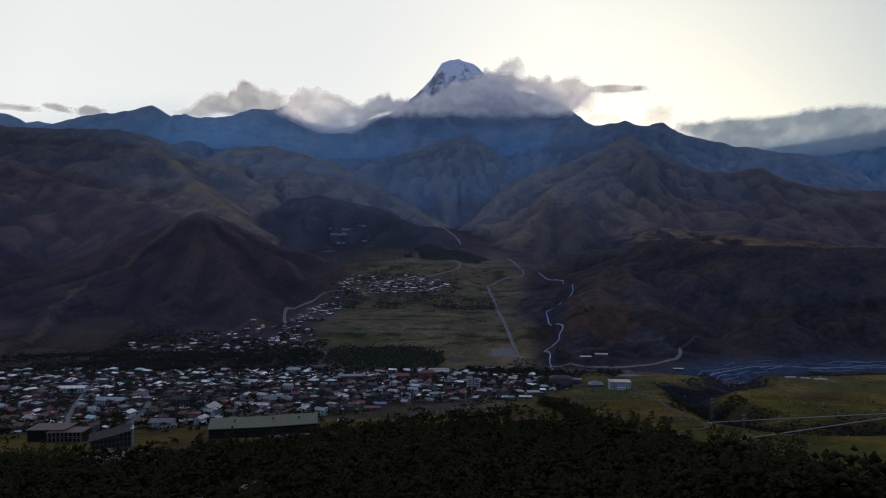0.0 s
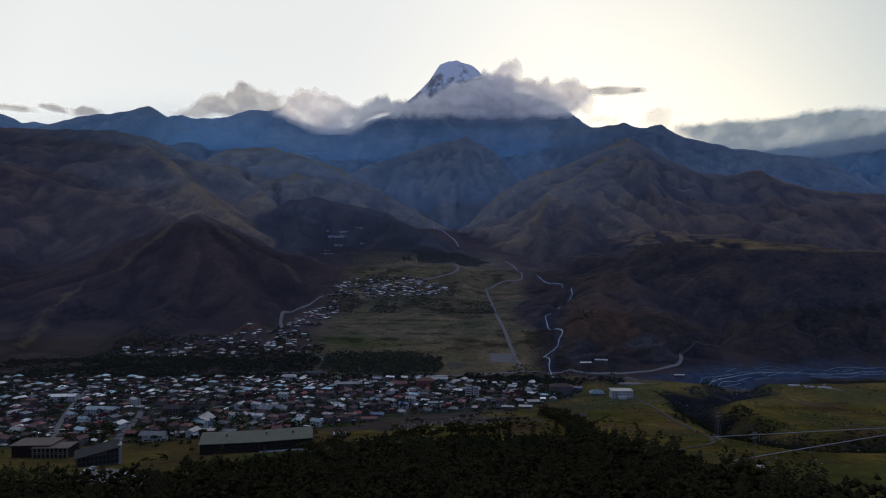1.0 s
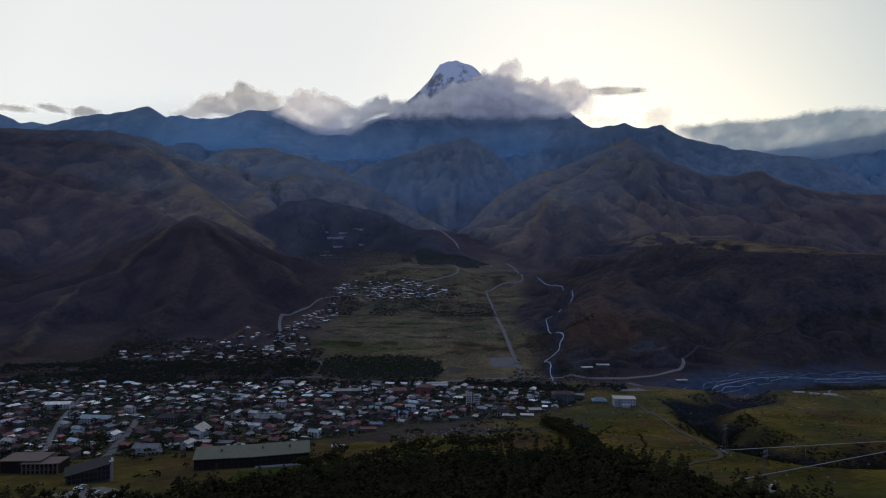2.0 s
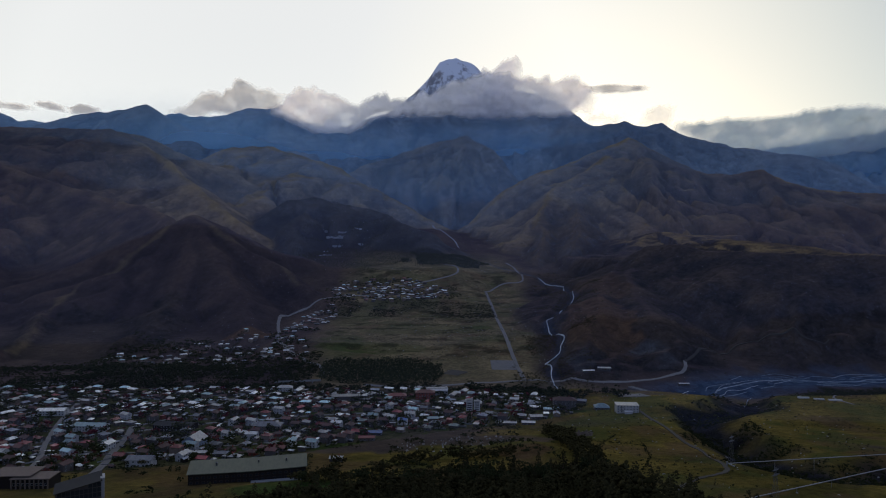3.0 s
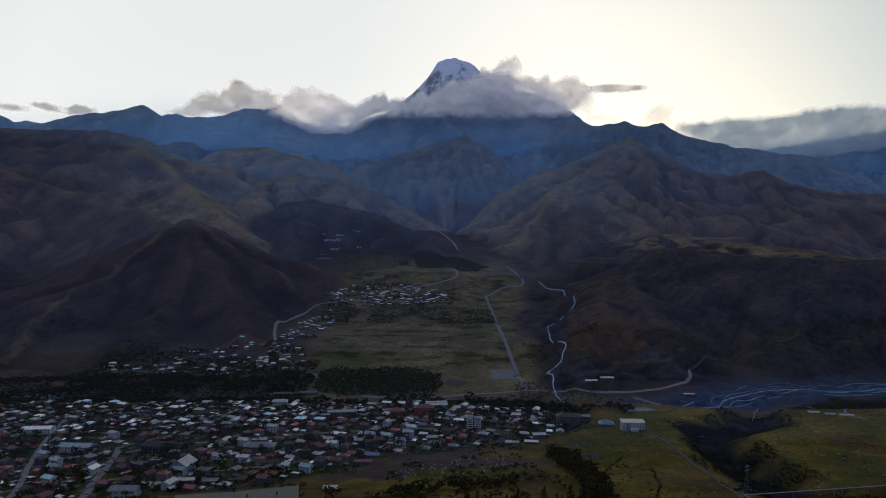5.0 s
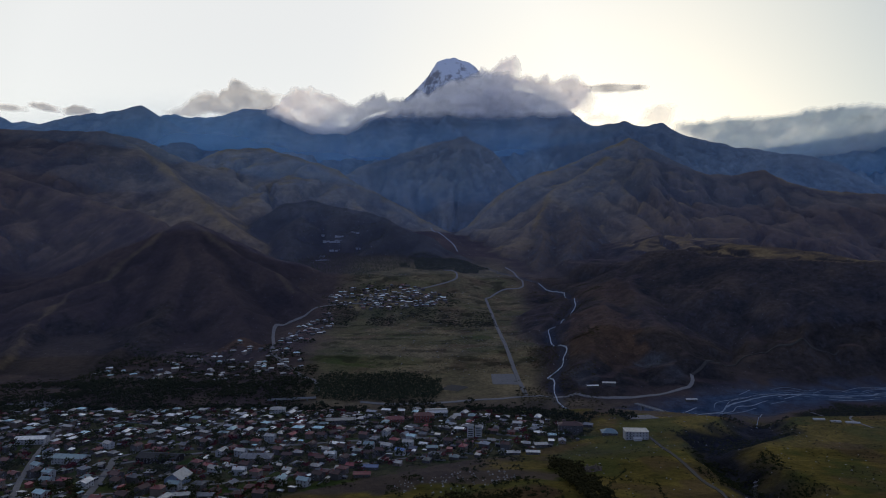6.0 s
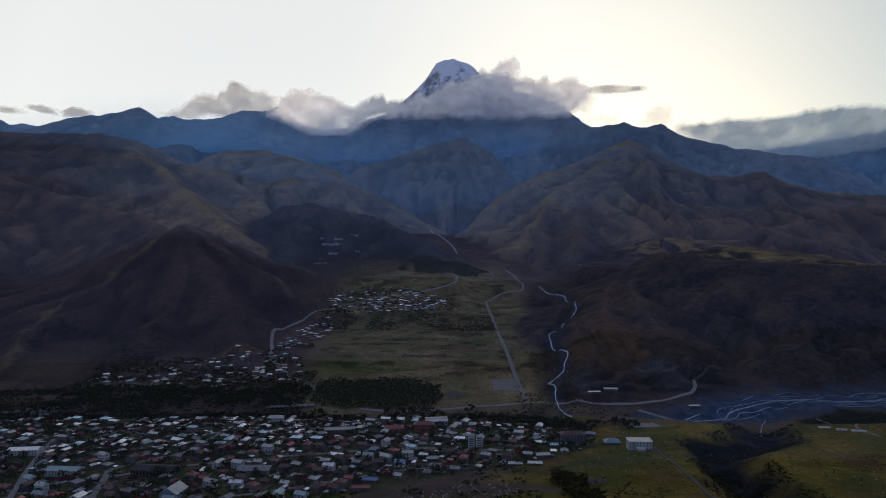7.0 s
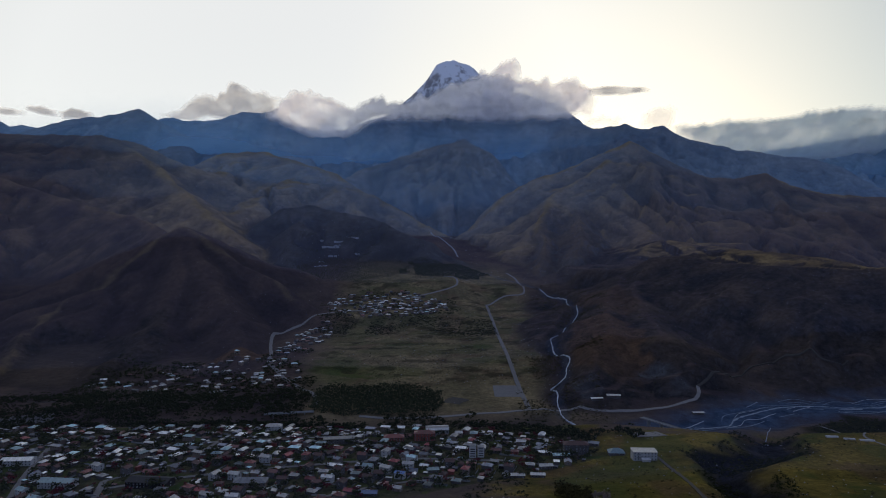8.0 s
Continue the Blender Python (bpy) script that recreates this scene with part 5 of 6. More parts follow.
def settlement(name, spots, label, scale=1.0):
    """Many small far houses as one mesh: walls, eaves and pitched roofs, each turned its own way."""
    s = Shape()
    for (x, y, turn), z in zip(spots, heights([q[0] for q in spots], [q[1] for q in spots])):
        w, d, n, shape, roof, wall, _ = rnd.choices(FAR_KINDS, [k[6] for k in FAR_KINDS])[0]
        w, d, h = w * rnd.uniform(0.8, 1.25) * scale, d * rnd.uniform(0.8, 1.1) * scale, (2.9 * n + rnd.uniform(0, 0.8)) * (0.4 + 0.6 * scale)
        m = pose(x, y, float(z), 0, 0, turn)
        one = Shape().box(-w / 2, -d / 2, -3, w / 2, d / 2, h, WALL_NAMES.index(wall))
        k, e, top, slot = (w / 2 if shape == "gable" else max(w / 2 - d / 2, 0.2)), 0.5, h + 0.42 * d / 2, len(WALL_NAMES) + ROOF_NAMES.index(roof)
        p = [(-w / 2 - e, -d / 2 - e, h - 0.2), (w / 2 + e, -d / 2 - e, h - 0.2), (w / 2 + e, d / 2 + e, h - 0.2), (-w / 2 - e, d / 2 + e, h - 0.2), (-k, 0, top), (k, 0, top)]
        one.add(p, [(0, 1, 5, 4), (1, 2, 5), (2, 3, 4, 5), (3, 0, 4), (3, 2, 1, 0)], slot)
        for i in range(max(2, int(w // 3))):
            a = -w / 2 + (i + 0.5) * w / max(2, int(w // 3))
            one.box(a - 0.6, -d / 2 - 0.05, h - 2.0, a + 0.6, -d / 2, h - 0.6, len(WALL_NAMES) + len(ROOF_NAMES))
        base = len(s.v)
        s.v += [tuple(m @ Vector(q)) for q in one.v]
        s.f += [tuple(base + q for q in f) for f in one.f]
        s.m += one.m
    return tagged(new(name, s.mesh(name, *WALLS.values(), *ROOFS.values(), GLASS)), label, "houses", kind="stuff")


settlement("river_bank_houses", [(x, y, -20 + rnd.choice((0, 90)) + rnd.gauss(0, 8)) for x, y in rest], "dim houses with pale roofs near the river bank")

yards = []
while len(yards) < 520:
    x, y = rnd.uniform(-630, 230), rnd.uniform(560, 980)
    if in_town(x, y) and free_spot(x, y, 0.5):
        yards.append((x, y, -20 + rnd.choice((0, 90)) + rnd.gauss(0, 8)))
        KEEP_OUT.append((x, y, 2.2))
settlement("garden_outbuildings", yards, "tiny sheds and hen houses in the gardens", 0.42)
fences, runs = Shape(), []
for i in range(-34, 34):
    for j in range(-24, 24):
        u, v, along = i * 20 + 10 + rnd.uniform(-2, 2), j * 19.5 + 9.7 + rnd.uniform(-2, 2), rnd.random() < 0.5
        half = rnd.uniform(4, 9.5)
        ends = [(-200 + (u + k * half * along) * 0.94 + (v + k * half * (not along)) * 0.34, 770 - (u + k * half * along) * 0.34 + (v + k * half * (not along)) * 0.94) for k in (-1, 1)]
        if all(in_town(*q) for q in ends) and rnd.random() < 0.62 and free_spot((ends[0][0] + ends[1][0]) / 2, (ends[0][1] + ends[1][1]) / 2, -1.5):
            runs.append(ends)
starts, stops = (heights([e[k][0] for e in runs], [e[k][1] for e in runs]) for k in (0, 1))
for ((x0, y0), (x1, y1)), z0, z1 in zip(runs, starts, stops):
    h = rnd.uniform(1.1, 1.9)
    fences.prism([(x0, y0, z0 - 0.6), (x1, y1, z1 - 0.6), (x1, y1, z1 + h), (x0, y0, z0 + h)], (0.1, 0.3, 0))
tagged(new("garden_walls", fences.mesh("garden_walls", CONCRETE)), "low grey garden walls between the town plots", "walls", kind="stuff")


def scatter(count, inside, gap, name, label, box):
    placed = tries = 0
    found = []
    while placed < count and tries < 20000:
        tries += 1
        x, y = rnd.uniform(box[0], box[1]), rnd.uniform(box[2], box[3])
        if inside(x, y) and all(math.hypot(x - a, y - b) > gap + c * 0.3 for a, b, c in KEEP_OUT):
            found.append((x, y, rnd.gauss(5, 25) + rnd.choice((0, 90))))
            KEEP_OUT.append((x, y, 5))
            placed += 1
    settlement(name, found, label)


def in_quarter(x, y):
    """Houses at the foot of the pointed hill."""
    return -590 < x < -180 and 1240 < y < np.interp(x, [-590, -515, -420, -320, -250, -180], [1350, 1420, 1470, 1500, 1440, 1350]) and y > np.interp(x, [-590, -500, -300], [1310, 1290, 1245])


def in_village(x, y):
    """The hill village on its terrace, and its tail along the road."""
    core = np.hypot((x + 30) / 178, (y - 1880) / 120) < 1 and x < 140
    tail = np.hypot((x + 215 - (y - 1600) * 0.15) / 45, (y - 1600) / 150) < 1
    return core or tail


scatter(95, in_quarter, 10, "hillfoot_houses", "small dim houses below the pointed hill", (-590, -180, 1235, 1510))
scatter(235, in_village, 6.2, "hill_village_houses", "clustered pale-roofed houses of the hill village", (-280, 150, 1450, 2010))


# ---- woods, trees, scrub ----
def wood_spots(inside, box, spacing, seed, size=(0.7, 1.2)):
    r = np.random.RandomState(seed)
    xs, ys = np.meshgrid(np.arange(box[0], box[1], spacing), np.arange(box[2], box[3], spacing))
    xs = (xs + r.uniform(-0.45, 0.45, xs.shape) * spacing).ravel()
    ys = (ys + r.uniform(-0.45, 0.45, ys.shape) * spacing).ravel()
    keep = inside(xs, ys)
    xs, ys = xs[keep], ys[keep]
    zs = heights(xs, ys)
    return [(x, y, z - 0.3, s, a) for x, y, z, s, a in zip(xs, ys, zs, r.uniform(*size, len(xs)), r.uniform(0, math.tau, len(xs)))]


def clearing(x, y):
    return (np.hypot((x + 68) / 26, (y - 288) / 9) < 1) | (near_line(x, y, [(-92, 283, 0), (-76, 297, 0), (-55, 330, 0)])[0] < 8) | (np.hypot((x + 145) / 40, (y - 400) / 38) < 1)


rnd = random.Random(31)
forest = wood_spots(lambda x, y: (in_forest(x, y) > 0.5) & ~clearing(x, y), (-330, 330, 240, 600), 6.6, 41, (0.75, 1.45))
forest = [(x, y, z, s * (1 + 0.45 * min(max((x - 105) / 40, 0), 1)), a) for x, y, z, s, a in forest]  # taller firs towards the ravine
forest.sort(key=lambda s: -s[1])
for i, (x, y, z, s, a) in enumerate(forest[:130]):
    plant_tree(PINES[i % 5] if rnd.random() < 0.45 else BROADS[i % 4], x, y, z, s, math.degrees(a), "dark tree at the edge of the hillside wood", "trees at the wood's edge")
left = forest[130:]
random.Random(5).shuffle(left)
pines_left, broads_left = left[: int(len(left) * 0.5)], left[int(len(left) * 0.5):]
joined_copies("pine_wood", LIGHT_PINES, pines_left, NEEDLES, "dense dark pine wood on the slope")
joined_copies("mixed_wood", LIGHT_BROADS, broads_left, WOOD_LEAVES, "dark leafy trees among the pines")

grove = wood_spots(lambda x, y: abs((x + 35 + 0.15 * (y - 1185)) / 106) ** 4 + abs((y - 1185) / 70) ** 4 + 0.45 * value_noise(x / 26, y / 26) < 1, (-165, 95, 1100, 1270), 5.0, 42, (0.5, 1.0))
joined_copies("pine_grove", FAR_BROADS[:2] + FAR_PINES[:1], grove, GROVE_LEAVES, "rectangular dark pine grove beyond the river")


def hill_wood(x, y):
    d = np.hypot((x + 170) / 230, (y - 2330) / 250) + 0.3 * value_noise(x / 60, y / 60) + 0.15 * value_noise(x / 22, y / 22)
    tracks = np.minimum.reduce([near_line(x, y, [(a, b, 0) for a, b in t])[0] for t in ([(-290, 2530), (-250, 2506), (-218, 2508)], [(-292, 2484), (-236, 2479)], [(-265, 2468), (-154, 2470)], [(-296, 2300), (-256, 2320)])]) < 12
    return (d < 1) & ~tracks


hillside = wood_spots(hill_wood, (-440, 120, 2040, 2600), 6.2, 43, (0.35, 0.62))
joined_copies("hillside_wood", FAR_PINES, hillside, LEAVES, "dark pine wood on the steep hill face")
belt = wood_spots(lambda x, y: (np.hypot((x - 150) / 135, (y - 2260) / 125) + 0.3 * value_noise(x / 40, y / 40) < 1), (0, 300, 2110, 2400), 5.4, 44, (0.45, 0.8))
joined_copies("tree_belt", FAR_BROADS, belt, GROVE_LEAVES, "dark belt of trees at the gorge mouth")
bank = wood_spots(lambda x, y: (y > np.interp(x, HIGH_X, HIGH_Y) + 4) & (y < np.interp(x, HIGH_X, HIGH_Y) + 42) & (value_noise(x / 30, y / 30) > -0.25), (-640, 300, 850, 1040), 6.5, 45, (0.7, 1.3))
joined_copies("river_bank_trees", FAR_BROADS, bank, LEAVES, "dark trees along the river bank")
far_bank = wood_spots(lambda x, y: (y > 1065) & (y < 1235) & ((x < -150) | ((x > -150) & (x < 120) & (y < 1105))) & (value_noise(x / 45, y / 25) > -0.15), (-640, 130, 1060, 1240), 7.5, 46, (0.7, 1.25))
joined_copies("far_bank_trees", FAR_BROADS, far_bank, LEAVES, "dark trees on the far river bank")
scrub = wood_spots(lambda x, y: (near_line(x, y, STREAM)[0] < 70) & (near_line(x, y, STREAM)[0] > 8) & (value_noise(x / 35, y / 35) > 0.1) & (y < 2100), (200, 560, 1080, 2100), 7.0, 47, (0.25, 0.6))
joined_copies("stream_scrub", FAR_BROADS, scrub, DRY_LEAVES, "low dark scrub beside the stream")
thicket = wood_spots(lambda x, y: (np.hypot((x - 800) / 200, (y - 945) / 118) + 0.2 * value_noise(x / 40, y / 40) < 1) | (np.hypot((x - 378) / 66, (y - 790) / 17) < 1), (300, 1100, 760, 1100), 6.0, 48, (0.3, 0.6))
joined_copies("river_thicket", FAR_BROADS, thicket, LEAVES, "dark low thicket beside the river")
slope_bush = wood_spots(lambda x, y: (y > 1260) & (value_noise(x / 35 + 9, y / 35) > 0.05) & (lie(x, y)[0] < 130) & (x > -60) & (x < 330), (-60, 330, 1260, 1960), 8.5, 49, (0.12, 0.36))
joined_copies("meadow_bushes", FAR_BROADS, slope_bush, DRY_LEAVES, "scattered small bushes on the meadow", "bushes")
terrace_bush = wood_spots(lambda x, y: (y > 1640 - 0.12 * x) & (y < 1775 - 0.12 * x) & (value_noise(x / 50 + 3, y / 50) > -0.45), (-200, 240, 1590, 1820), 7.0, 50, (0.3, 0.75))
joined_copies("terrace_scrub", FAR_BROADS, terrace_bush, LEAVES, "dark scrub on the bank below the village", "bushes")
ravine_bush = wood_spots(lambda x, y: (near_line(x, y, RAVINE)[0] < 42) & (value_noise(x / 25 + 7, y / 25) > -0.15) & (y < 900), (260, 600, 400, 900), 5.5, 51, (0.25, 0.55))
joined_copies("ravine_scrub", FAR_BROADS, ravine_bush, LEAVES, "dark scrub in the ravine", "bushes")
village_trees = wood_spots(lambda x, y: (np.hypot((x + 40) / 210, (y - 1860) / 150) < 1) & (value_noise(x / 30 + 5, y / 30) > 0.2), (-260, 180, 1700, 2020), 9.0, 52, (0.5, 0.9))
joined_copies("village_trees", FAR_BROADS, village_trees, LEAVES, "dark garden trees among the village houses")
quarter_trees = wood_spots(lambda x, y: (x > -590) & (x < -180) & (y > 1215) & (y < 1480) & (value_noise(x / 35 + 5, y / 35) > -0.1), (-590, -180, 1215, 1480), 9.0, 53, (0.5, 1.05))
joined_copies("quarter_trees", FAR_BROADS, quarter_trees, LEAVES, "dark garden trees below the pointed hill")

left_scrub = wood_spots(lambda x, y: (value_noise(x / 40 + 11, y / 22) + 0.5 * value_noise(x / 15, y / 12) > -0.25) & (y > np.interp(x, [-700, -180], [1090, 1130])) & (y < np.interp(x, [-700, -180], [1240, 1300])), (-720, -150, 1080, 1320), 7.0, 58, (0.45, 0.95))
joined_copies("hillfoot_scrub", FAR_BROADS, left_scrub, LEAVES, "dark scrub and small trees below the pointed hill", "bushes")
for name, line in (("hedge", [(174, 626), (198, 613), (219, 602)]), ("hedge", [(219, 602), (210, 570), (204, 549), (177, 497)]), ("hedge", [(153, 502), (165, 560), (170, 588), (210, 648)])):
    row = [(p.x + rnd.uniform(-1, 1), p.y + rnd.uniform(-1, 1)) for p in smooth_line(line, 2.2)]
    zs = heights([q[0] for q in row], [q[1] for q in row])
    joined_copies(name, FAR_BROADS, [(x, y, z - 0.2, rnd.uniform(0.15, 0.3), rnd.uniform(0, 6)) for (x, y), z in zip(row, zs)], LEAVES, "dark hedge row across the meadow", "hedge")

planted = 0
garden = []
while planted < 1900:
    x, y = rnd.uniform(-630, 240), rnd.uniform(540, 985)
    if in_town(x, y) and all(math.hypot(x - a, y - b) > min(c, 9) * 0.75 for a, b, c in KEEP_OUT) and all(near_line(np.array([x]), np.array([y]), [(a, b, 0) for a, b in street])[0][0] > 6.5 for street in STREETS):
        garden.append((x, y, rnd.uniform(0.45, 1.05), rnd.uniform(0, 360)))
        planted += 1
garden.sort(key=lambda g: g[1])
for i, (x, y, s, a) in enumerate(garden[:110]):
    plant_tree(BROADS[i % 4], x, y, ground_at(x, y) - 0.2, s, a, "dark leafy garden tree between town houses", "town garden trees")
crimson = [g for k, g in enumerate(garden) if k >= 110 and k % 6 == 4]
garden = garden[:110] + [g for k, g in enumerate(garden) if k >= 110 and k % 6 != 4]
zs = heights([g[0] for g in crimson], [g[1] for g in crimson])
joined_copies("crimson_trees", LIGHT_BROADS, [(x, y, z - 0.2, s * 0.9, math.radians(a)) for (x, y, s, a), z in zip(crimson, zs)], RED_LEAVES, "dark crimson autumn trees among the town houses")
zs = heights([g[0] for g in garden[110:]], [g[1] for g in garden[110:]])
joined_copies("garden_trees", LIGHT_BROADS, [(x, y, z - 0.2, s, math.radians(a)) for (x, y, s, a), z in zip(garden[110:], zs)], LEAVES, "dark garden trees among the far town houses")

CLUMPS = ((158, 655, 15, 22), (153, 578, 13, 62), (15, 541, 16, 6), (52, 551, 24, 7), (85, 548, 12, 6), (-52, 487, 22, 12), (-10, 508, 13, 6), (25, 476, 26, 7), (70, 470, 18, 8), (118, 478, 26, 16), (60, 600, 6, 4), (-40, 545, 7, 4))
clump = wood_spots(lambda x, y: np.min([np.hypot((x - a) / c, (y - b) / d) for a, b, c, d in CLUMPS], 0) + 0.2 * value_noise(x / 14, y / 14) < 1, (-170, 190, 430, 700), 5.2, 54, (0.55, 1.15))
clump.sort(key=lambda q: q[1])
joined_copies("thicket", LIGHT_BROADS, clump[60:], WOOD_LEAVES, "dark thicket on the knoll above the meadow")
for i, (x, y, z, s, a) in enumerate(clump[:60]):
    plant_tree(BROADS[i % 4], x, y, z, s, math.degrees(a), "dark tree in the thicket above the meadow", "thicket trees")
hedge = wood_spots(lambda x, y: (value_noise(x / 18 + 2, y / 18) > 0.35) & (y < np.interp(x, LOW_X, LOW_Y) - 4) & (in_forest(x, y) < 0.2) & (near_line(x, y, [(a, b, 0) for a, b in STREETS[0]])[0] > 8) & (np.hypot(x + 100, y - 497) > 46) & (np.hypot(x + 247, y - 486) > 34) & (np.hypot(x + 186, y - 448) > 24) & (np.hypot(x + 145, y - 400) > 32), (-330, 130, 380, 720), 6.5, 55, (0.2, 0.6))
joined_copies("meadow_shrubs", FAR_BROADS, hedge, LEAVES, "rough shrubs on the slope above the town", "bushes")
dots = wood_spots(lambda x, y: (value_noise(x / 40 + 2, y / 40) > 0.1) & (x > 150), (150, 800, 430, 960), 17.0, 56, (0.15, 0.38))
joined_copies("meadow_tufts", FAR_BROADS, dots, DRY_LEAVES, "scattered dark tussocks on the dry meadow", "bushes")

bluff_bush = wood_spots(lambda x, y: (value_noise(x / 45 + 3, y / 45) + 0.6 * value_noise(x / 14, y / 14) > 0.05) & (x > 330 + 0.12 * (y - 1150)) & (lie(x, y)[1] >= 0), (340, 1150, 1160, 1900), 12.0, 61, (0.12, 0.4))
joined_copies("bluff_scrub", FAR_BROADS, bluff_bush, LEAVES, "low dark scrub dotted over the bluff", "bushes")
hill_bush = wood_spots(lambda x, y: (value_noise(x / 55 + 8, y / 55) + 0.6 * value_noise(x / 16, y / 16) > 0.2) & (lie(x, y)[1] >= 0), (-620, 760, 2050, 2900), 15.0, 62, (0.18, 0.5))
joined_copies("hill_scrub", FAR_BROADS, hill_bush, LEAVES, "scattered dark scrub on the hill flanks", "bushes")
near_bush = wood_spots(lambda x, y: (value_noise(x / 22 + 4, y / 22) > 0.12) & (y > 430) & (x > 120 + 0.1 * (y - 430)) & (near_line(x, y, [(282, 794, 0), (274, 684, 0), (256, 560, 0), (238, 493, 0), (169, 431, 0)])[0] > 7), (120, 640, 430, 1000), 9.0, 63, (0.07, 0.26))
joined_copies("meadow_scrub", FAR_BROADS, near_bush, LEAVES, "small dark bushes on the rough meadow", "bushes")

# ---- small things ----
boulders, r = Shape(), np.random.RandomState(64)
bx, by = r.uniform(0, 330, 520), r.uniform(1240, 1960, 520)
bx, by = np.concatenate([bx, r.uniform(170, 480, 260)]), np.concatenate([by, r.uniform(350, 900, 260)])
for x, y, z, w, h in zip(bx, by, heights(bx, by), r.uniform(0.5, 1.6, 780), r.uniform(0.4, 1.1, 780)):
    a, b = r.uniform(0.5, 1.0, 2) * w
    boulders.add([(x - a, y - b, z - 0.4), (x + a, y - b * 0.8, z - 0.4), (x + a * 0.8, y + b, z - 0.4), (x - a * 0.9, y + b, z - 0.4), (x - a * 0.4, y - b * 0.3, z + h), (x + a * 0.5, y, z + h * 0.8), (x, y + b * 0.6, z + h * 0.7)],
                 [(0, 1, 5, 4), (1, 2, 5), (2, 3, 6), (2, 6, 5), (3, 0, 4, 6), (4, 5, 6)])
tagged(new("boulders", boulders.mesh("boulders", PALE_STONE)), "pale weathered boulders strewn over the meadows", "boulders", kind="stuff")
rnd = random.Random(77)
stone = Shape().box(-0.5, -0.15, -0.2, 0.5, 0.15, 1.3).box(-0.9, -0.9, -0.2, 0.9, 1.3, 0.12).mesh("gravestone", PALE_STONE)
graves = 0
while graves < 110:
    x, y = rnd.uniform(0, 110), rnd.uniform(590, 680)
    if np.hypot((x - 55) / 58, (y - 632 - 0.15 * x + 8) / 34) < 1 and not (138 - x) < 8:
        ob = tagged(new("gravestone", stone), "small pale gravestone in rough grass", "gravestone", "cemetery stones")
        s = rnd.uniform(0.4, 0.95)
        ob.matrix_basis = pose(x, y, ground_at(x, y), 0, 0, rnd.gauss(0, 20)) @ Matrix.Diagonal((s * rnd.uniform(0.8, 1.6), s, s, 1))
        graves += 1


def pylon(h):
    """Lattice power pylon with two cross-arms."""
    root = empty("power_pylon", "grey steel lattice power pylon on the meadow", "pylon", "power pylons")
    w = 1.7
    for sx, sy in ((-1, -1), (1, -1), (1, 1), (-1, 1)):
        part("leg", Shape().tube((sx * w, sy * w, -1), (sx * 0.3, sy * 0.3, h), 0.09, 0.06, 4), STEEL, root)
    brace = Shape()
    for k in range(9):
        z0, z1 = h * k / 9, h * (k + 1) / 9
        a, b = w + (0.35 - w) * k / 9, w + (0.35 - w) * (k + 1) / 9
        for (x0, y0), (x1, y1) in (((-1, -1), (1, -1)), ((1, -1), (1, 1)), ((1, 1), (-1, 1)), ((-1, 1), (-1, -1))):
            brace.tube((x0 * a, y0 * a, z0), (x1 * b, y1 * b, z1), 0.035, 0.035, 3)
            brace.tube((x1 * a, y1 * a, z0), (x0 * b, y0 * b, z1), 0.035, 0.035, 3)
    part("bracing", brace, STEEL, root)
    for z, r in ((h * 0.8, 4.2), (h * 0.93, 3.2)):
        part("cross_arm", Shape().prism([(-r, 0, z), (0, -0.4, z - 0.5), (r, 0, z), (0, 0.4, z + 0.5)], (0, 0, 0.15)), STEEL, root)
    return root


first_pylon = pylon(21)
for i, (x, y, a) in enumerate(((211, 390, 30), (255, 519, 30))):
    m = pose(x, y, ground_at(x, y), 0, 0, a)
    if i:
        copy_thing(first_pylon, m)
    else:
        first_pylon.matrix_basis = m


def pipeline(a, b, posts, label):
    """Pale pipe from a to b , straight across the ravine, on posts."""
    root = empty("pipeline", label, "pipeline", "pipelines")
    p, q = Vector(a), Vector(b)
    part("pipe", Shape().tube(p, q, 0.24, 0.24, 8), PIPE_PAINT, root)
    part("walkway", Shape().prism([p + Vector((0, -0.3, -0.4)), q + Vector((0, -0.3, -0.4)), q + Vector((0, 0.3, -0.4)), p + Vector((0, 0.3, -0.4))], (0, 0, 0.1)), STEEL, root)
    for k in posts:
        c = p.lerp(q, k)
        g = ground_at(c.x, c.y)
        part("post", Shape().tube((c.x, c.y, g - 0.5), (c.x, c.y, c.z - 0.3), 0.2, 0.16, 6), CONCRETE, root)
    return root


pipeline((247, 507, ground_at(247, 507) + 2.0), (470, 516, 88), (0.02, 0.16, 0.3), "pale pipeline crossing the ravine")
pipeline((203, 400, ground_at(203, 400) + 2.0), (520, 545, 86), (0.02, 0.12, 0.22), "second pale pipeline crossing the ravine")
elbow = empty("pipe_elbow", "pale pipe end dropping to the ground", "pipe")
g = ground_at(246, 507)
part("pipe", Shape().tube((246, 507, g + 2.0), (251, 498, g + 0.6), 0.42, 0.42, 8), PIPE_PAINT, elbow)
part("support", Shape().box(244.8, 506.2, g - 0.6, 245.6, 507.4, g + 3.4), CONCRETE, elbow)
hut = house(3.2, 2.2, 1, "lean", "pale zinc sheet", "white plaster", "pump_hut", label="small white pump hut by the pipe", category="hut", pitch=0.15, windows=False)
hut.matrix_basis = pose(207, 376, ground_at(207, 376), 0, 0, 20)


